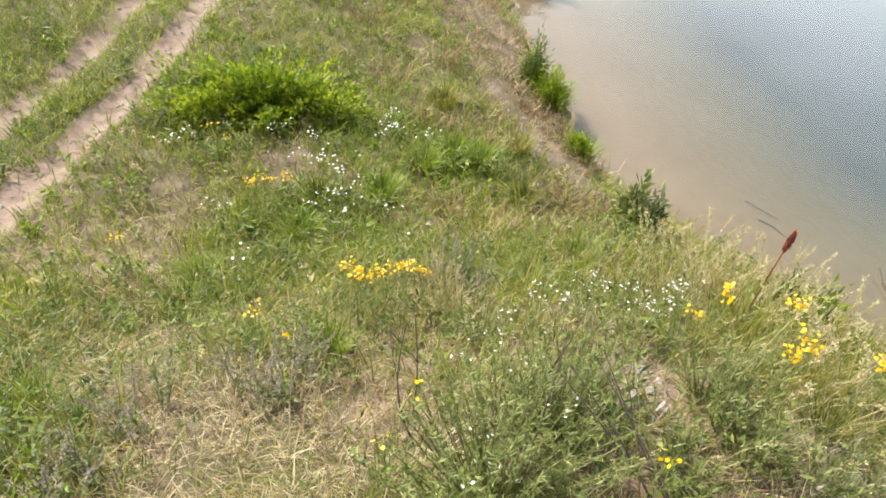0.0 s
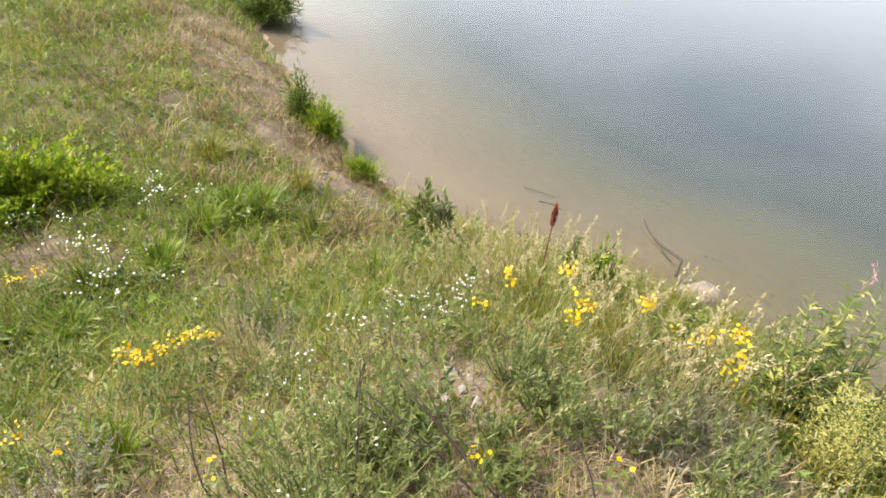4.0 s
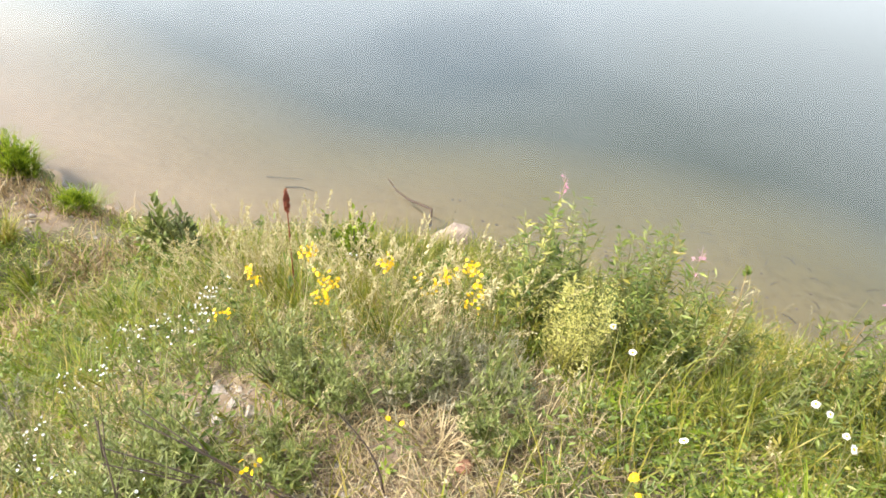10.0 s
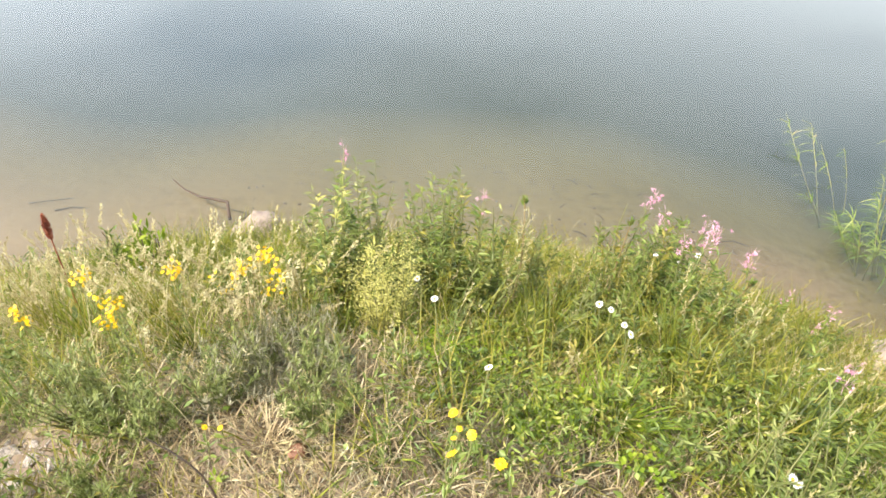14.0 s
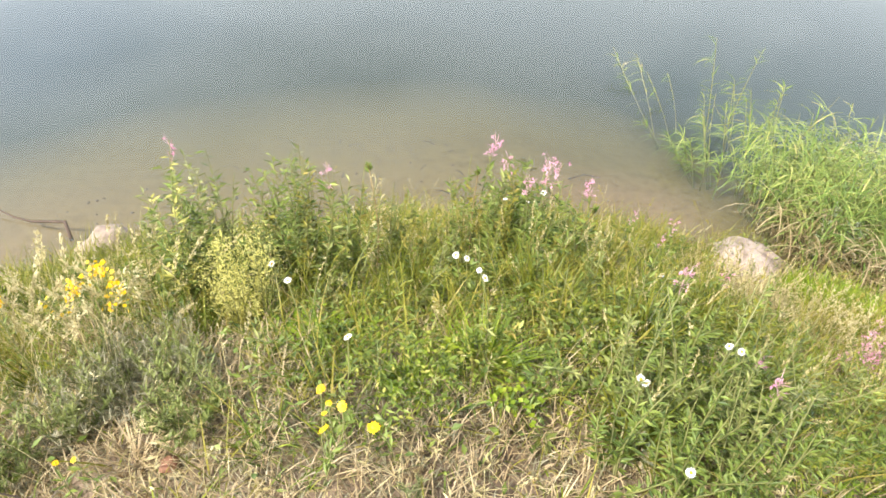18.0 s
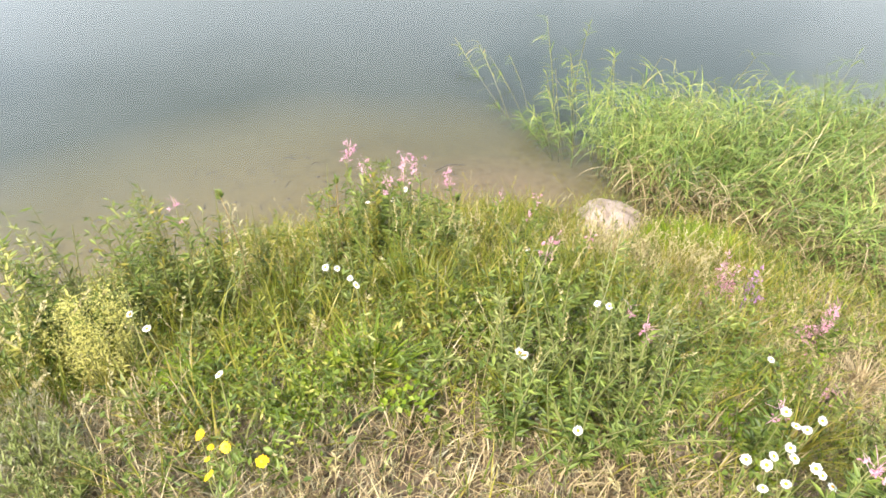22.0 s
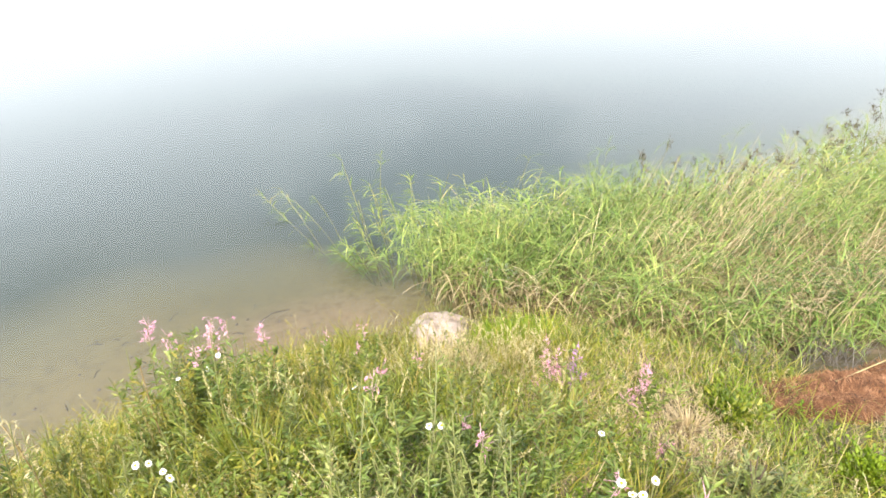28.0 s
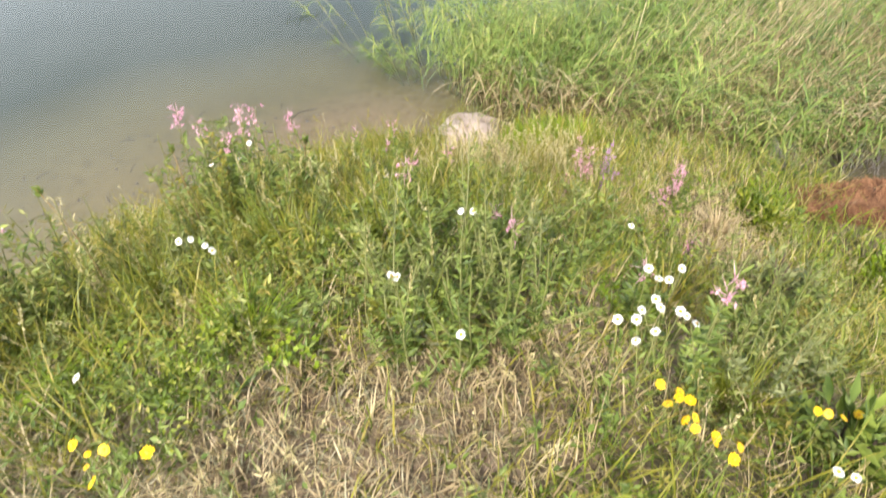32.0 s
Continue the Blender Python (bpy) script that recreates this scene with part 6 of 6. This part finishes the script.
LUSHT, PALET, STRAWT, OLIVET = "lush bright green grass tuft in shorter grass", "pale ripe grass tuft with feathery heads", "bleached straw-coloured grass tuft", "yellow-green grass tuft with arching blades"
def tufts(rows):
    for x, y, h, r, n, mat, lab, seeds in rows:
        grass_tuft(x, y, h, r, n, mat, lab, 0.0062 if x > -2.6 else 0.010, 1.5, seeds, 0.35)


tufts([
    (-2.08, 0.53, 0.22, 0.09, 60, PALE, PALET, 24),
    (-2.26, 1.03, 0.24, 0.10, 80, FEATHER, OLIVET, 6),
    (-1.84, -0.03, 0.18, 0.10, 150, LUSH, LUSHT, 0),
    (-3.17, 0.01, 0.2, 0.16, 160, LUSH, LUSHT, 0),
    (-2.76, -0.54, 0.2, 0.14, 150, LUSH, LUSHT, 0),
    (-3.99, 1.21, 0.24, 0.2, 170, LUSH, LUSHT, 0),
    (-1.82, -1.02, 0.16, 0.12, 130, LUSH, LUSHT, 0),
    (-1.46, -0.97, 0.15, 0.12, 130, HERB, LUSHT, 0),
    (-2.52, -0.61, 0.2, 0.12, 120, GREEN, OLIVET, 4),
    (-3.56, 0.57, 0.22, 0.18, 140, LUSH, LUSHT, 0),
    (-3.57, 0.16, 0.22, 0.16, 140, SLOPEGRASS, OLIVET, 5),
    (-0.54, 1.01, 0.14, 0.09, 44, STRAW, STRAWT, 0),
    (-0.48, 1.23, 0.16, 0.09, 90, DULL, STRAWT, 0)])
tufts([
    (-2.37, 0.56, 0.2, 0.09, 50, PALE, PALET, 14),
    (-0.82, 1.54, 0.26, 0.1, 80, STRAW, STRAWT, 5),
    (-0.97, 1.46, 0.26, 0.1, 90, SLOPEGRASS, OLIVET, 6),
    (-2.0, 1.86, 0.3, 0.12, 90, STRAW, PALET, 14),
    (-1.75, 1.75, 0.32, 0.12, 90, OLIVE, PALET, 14),
    (-1.25, 1.7, 0.28, 0.12, 90, OLIVE, PALET, 12),
    (-1.5, 1.6, 0.3, 0.12, 90, MEADOW, PALET, 10),
    (-3.86, 0.94, 0.26, 0.18, 150, LUSH, LUSHT, 0),
    (-3.88, 1.38, 0.26, 0.18, 150, LUSH, LUSHT, 0),
    (-3.4, 1.52, 0.26, 0.16, 130, SLOPEGRASS, OLIVET, 4),
    (-4.82, 1.38, 0.26, 0.2, 130, OLIVE, OLIVET, 0),
    (-2.54, 1.46, 0.26, 0.14, 120, GREEN, OLIVET, 4),
    (-4.13, 1.79, 0.26, 0.16, 120, OLIVE, OLIVET, 4)])
tufts([
    (-5.35, 2.62, 0.40, 0.2, 160, LUSH, "bright green sedge tuft at the water's edge", 0),
    (-5.1, 2.6, 0.34, 0.16, 140, LUSH, "bright green sedge tuft at the water's edge", 0),
    (-4.3, 2.5, 0.26, 0.2, 170, LUSH, "bright green sedge tuft at the water's edge", 0),
    (0.71, 1.65, 0.34, 0.16, 120, SLOPEGRASS, OLIVET, 5),
    (0.39, 1.26, 0.22, 0.14, 120, LUSH, LUSHT, 0),
    (0.16, 1.16, 0.14, 0.10, 90, LUSH, LUSHT, 0),
    (1.0, 1.41, 0.34, 0.15, 110, SLOPEGRASS, OLIVET, 5),
    (0.76, 1.9, 0.36, 0.15, 110, OLIVE, OLIVET, 6),
    (0.76, 0.95, 0.28, 0.12, 100, SLOPEGRASS, OLIVET, 3),
    (0.25, 1.95, 0.36, 0.15, 120, SLOPEGRASS, OLIVET, 5),
    (0.55, 2.3, 0.36, 0.14, 100, OLIVE, PALET, 8),
    (1.34, 1.24, 0.3, 0.13, 100, SLOPEGRASS, OLIVET, 4),
    (1.5, 1.75, 0.32, 0.15, 110, SLOPEGRASS, OLIVET, 5)])
tufts([
    (1.25, 2.35, 0.34, 0.15, 110, OLIVE, PALET, 8),
    (2.34, 2.02, 0.26, 0.16, 120, OLIVE, PALET, 12),
    (2.13, 2.21, 0.28, 0.16, 120, STRAW, PALET, 12),
    (2.45, 2.55, 0.20, 0.14, 110, STRAW, PALET, 8),
    (2.3, 2.75, 0.18, 0.14, 110, OLIVE, PALET, 6),
    (2.62, 1.04, 0.18, 0.12, 100, STRAW, STRAWT, 4),
    (3.21, 1.05, 0.16, 0.14, 140, LUSH, LUSHT, 0),
    (1.56, 2.85, 0.3, 0.14, 100, STRAW, PALET, 10),
    (0.2, 2.65, 0.32, 0.14, 100, OLIVE, PALET, 10),
    (2.05, 1.35, 0.24, 0.14, 100, OLIVE, OLIVET, 5),
    (1.75, 0.75, 0.26, 0.14, 110, OLIVE, OLIVET, 5),
    (1.45, 0.3, 0.26, 0.14, 110, SLOPEGRASS, OLIVET, 5)])


# broad-leaved rosettes close to the soil
def rosette(x, y, r, n, mat, label):
    g = ground_at(x, y)
    ob = thing("leaf_rosette", x, y, g, label, "herb", "leaf rosettes")
    a = np.arange(n) * 2.4 + rng.normal(0, 0.2, n)
    q = r * rng.uniform(0.6, 1.1, n)
    p = np.stack([0.1 * r * np.cos(a), 0.1 * r * np.sin(a), 0.005 + 0.03 * rng.random(n)], 1)
    for k in range(n):
        part("leaf", leaflets(p[k : k + 1], [[math.cos(a[k]), math.sin(a[k]), rng.uniform(0.15, 0.7)]], q[k], q[k] * 0.42, 0.18), mat, ob)


for x, y, r, n, mat, lab in [(-0.64, 0.89, 0.035, 12, LUSH, "small bright green leaf rosette on bare soil"), (-0.46, 1.36, 0.07, 22, GREY, "blue-green leaf rosette in dry grass"), (-0.15, 1.54, 0.05, 16, LUSH, "bright green leaf rosette under the herbs"), (0.02, 1.71, 0.05, 16, LUSH, "bright green leaf rosette under the herbs"), (-0.17, 1.55, 0.05, 14, LUSH, "bright green leaf rosette under the herbs"), (0.0, 1.39, 0.055, 16, GREEN, "dull green leaf rosette in dry grass"), (0.5, 0.95, 0.05, 16, FEATHER, "dull green leaf rosette in dry grass"), (0.83, 1.19, 0.07, 20, HERB, "dark green leaf rosette in the grass"), (1.18, 1.23, 0.08, 20, HERB, "dark green leaf rosette in the grass"), (0.88, 0.9, 0.07, 9, PALE, "pale withered leaves on a dying herb"), (0.78, 0.94, 0.07, 8, SILVER, "pale withered leaves on a dying herb"), (1.56, 0.15, 0.12, 14, HERB, "broad blue-green leaf rosette in the grass"), (-2.9, -0.95, 0.08, 16, GREY, "grey-green leaf rosette beside the dry patch")]:
    rosette(x, y, r, n, mat, lab)
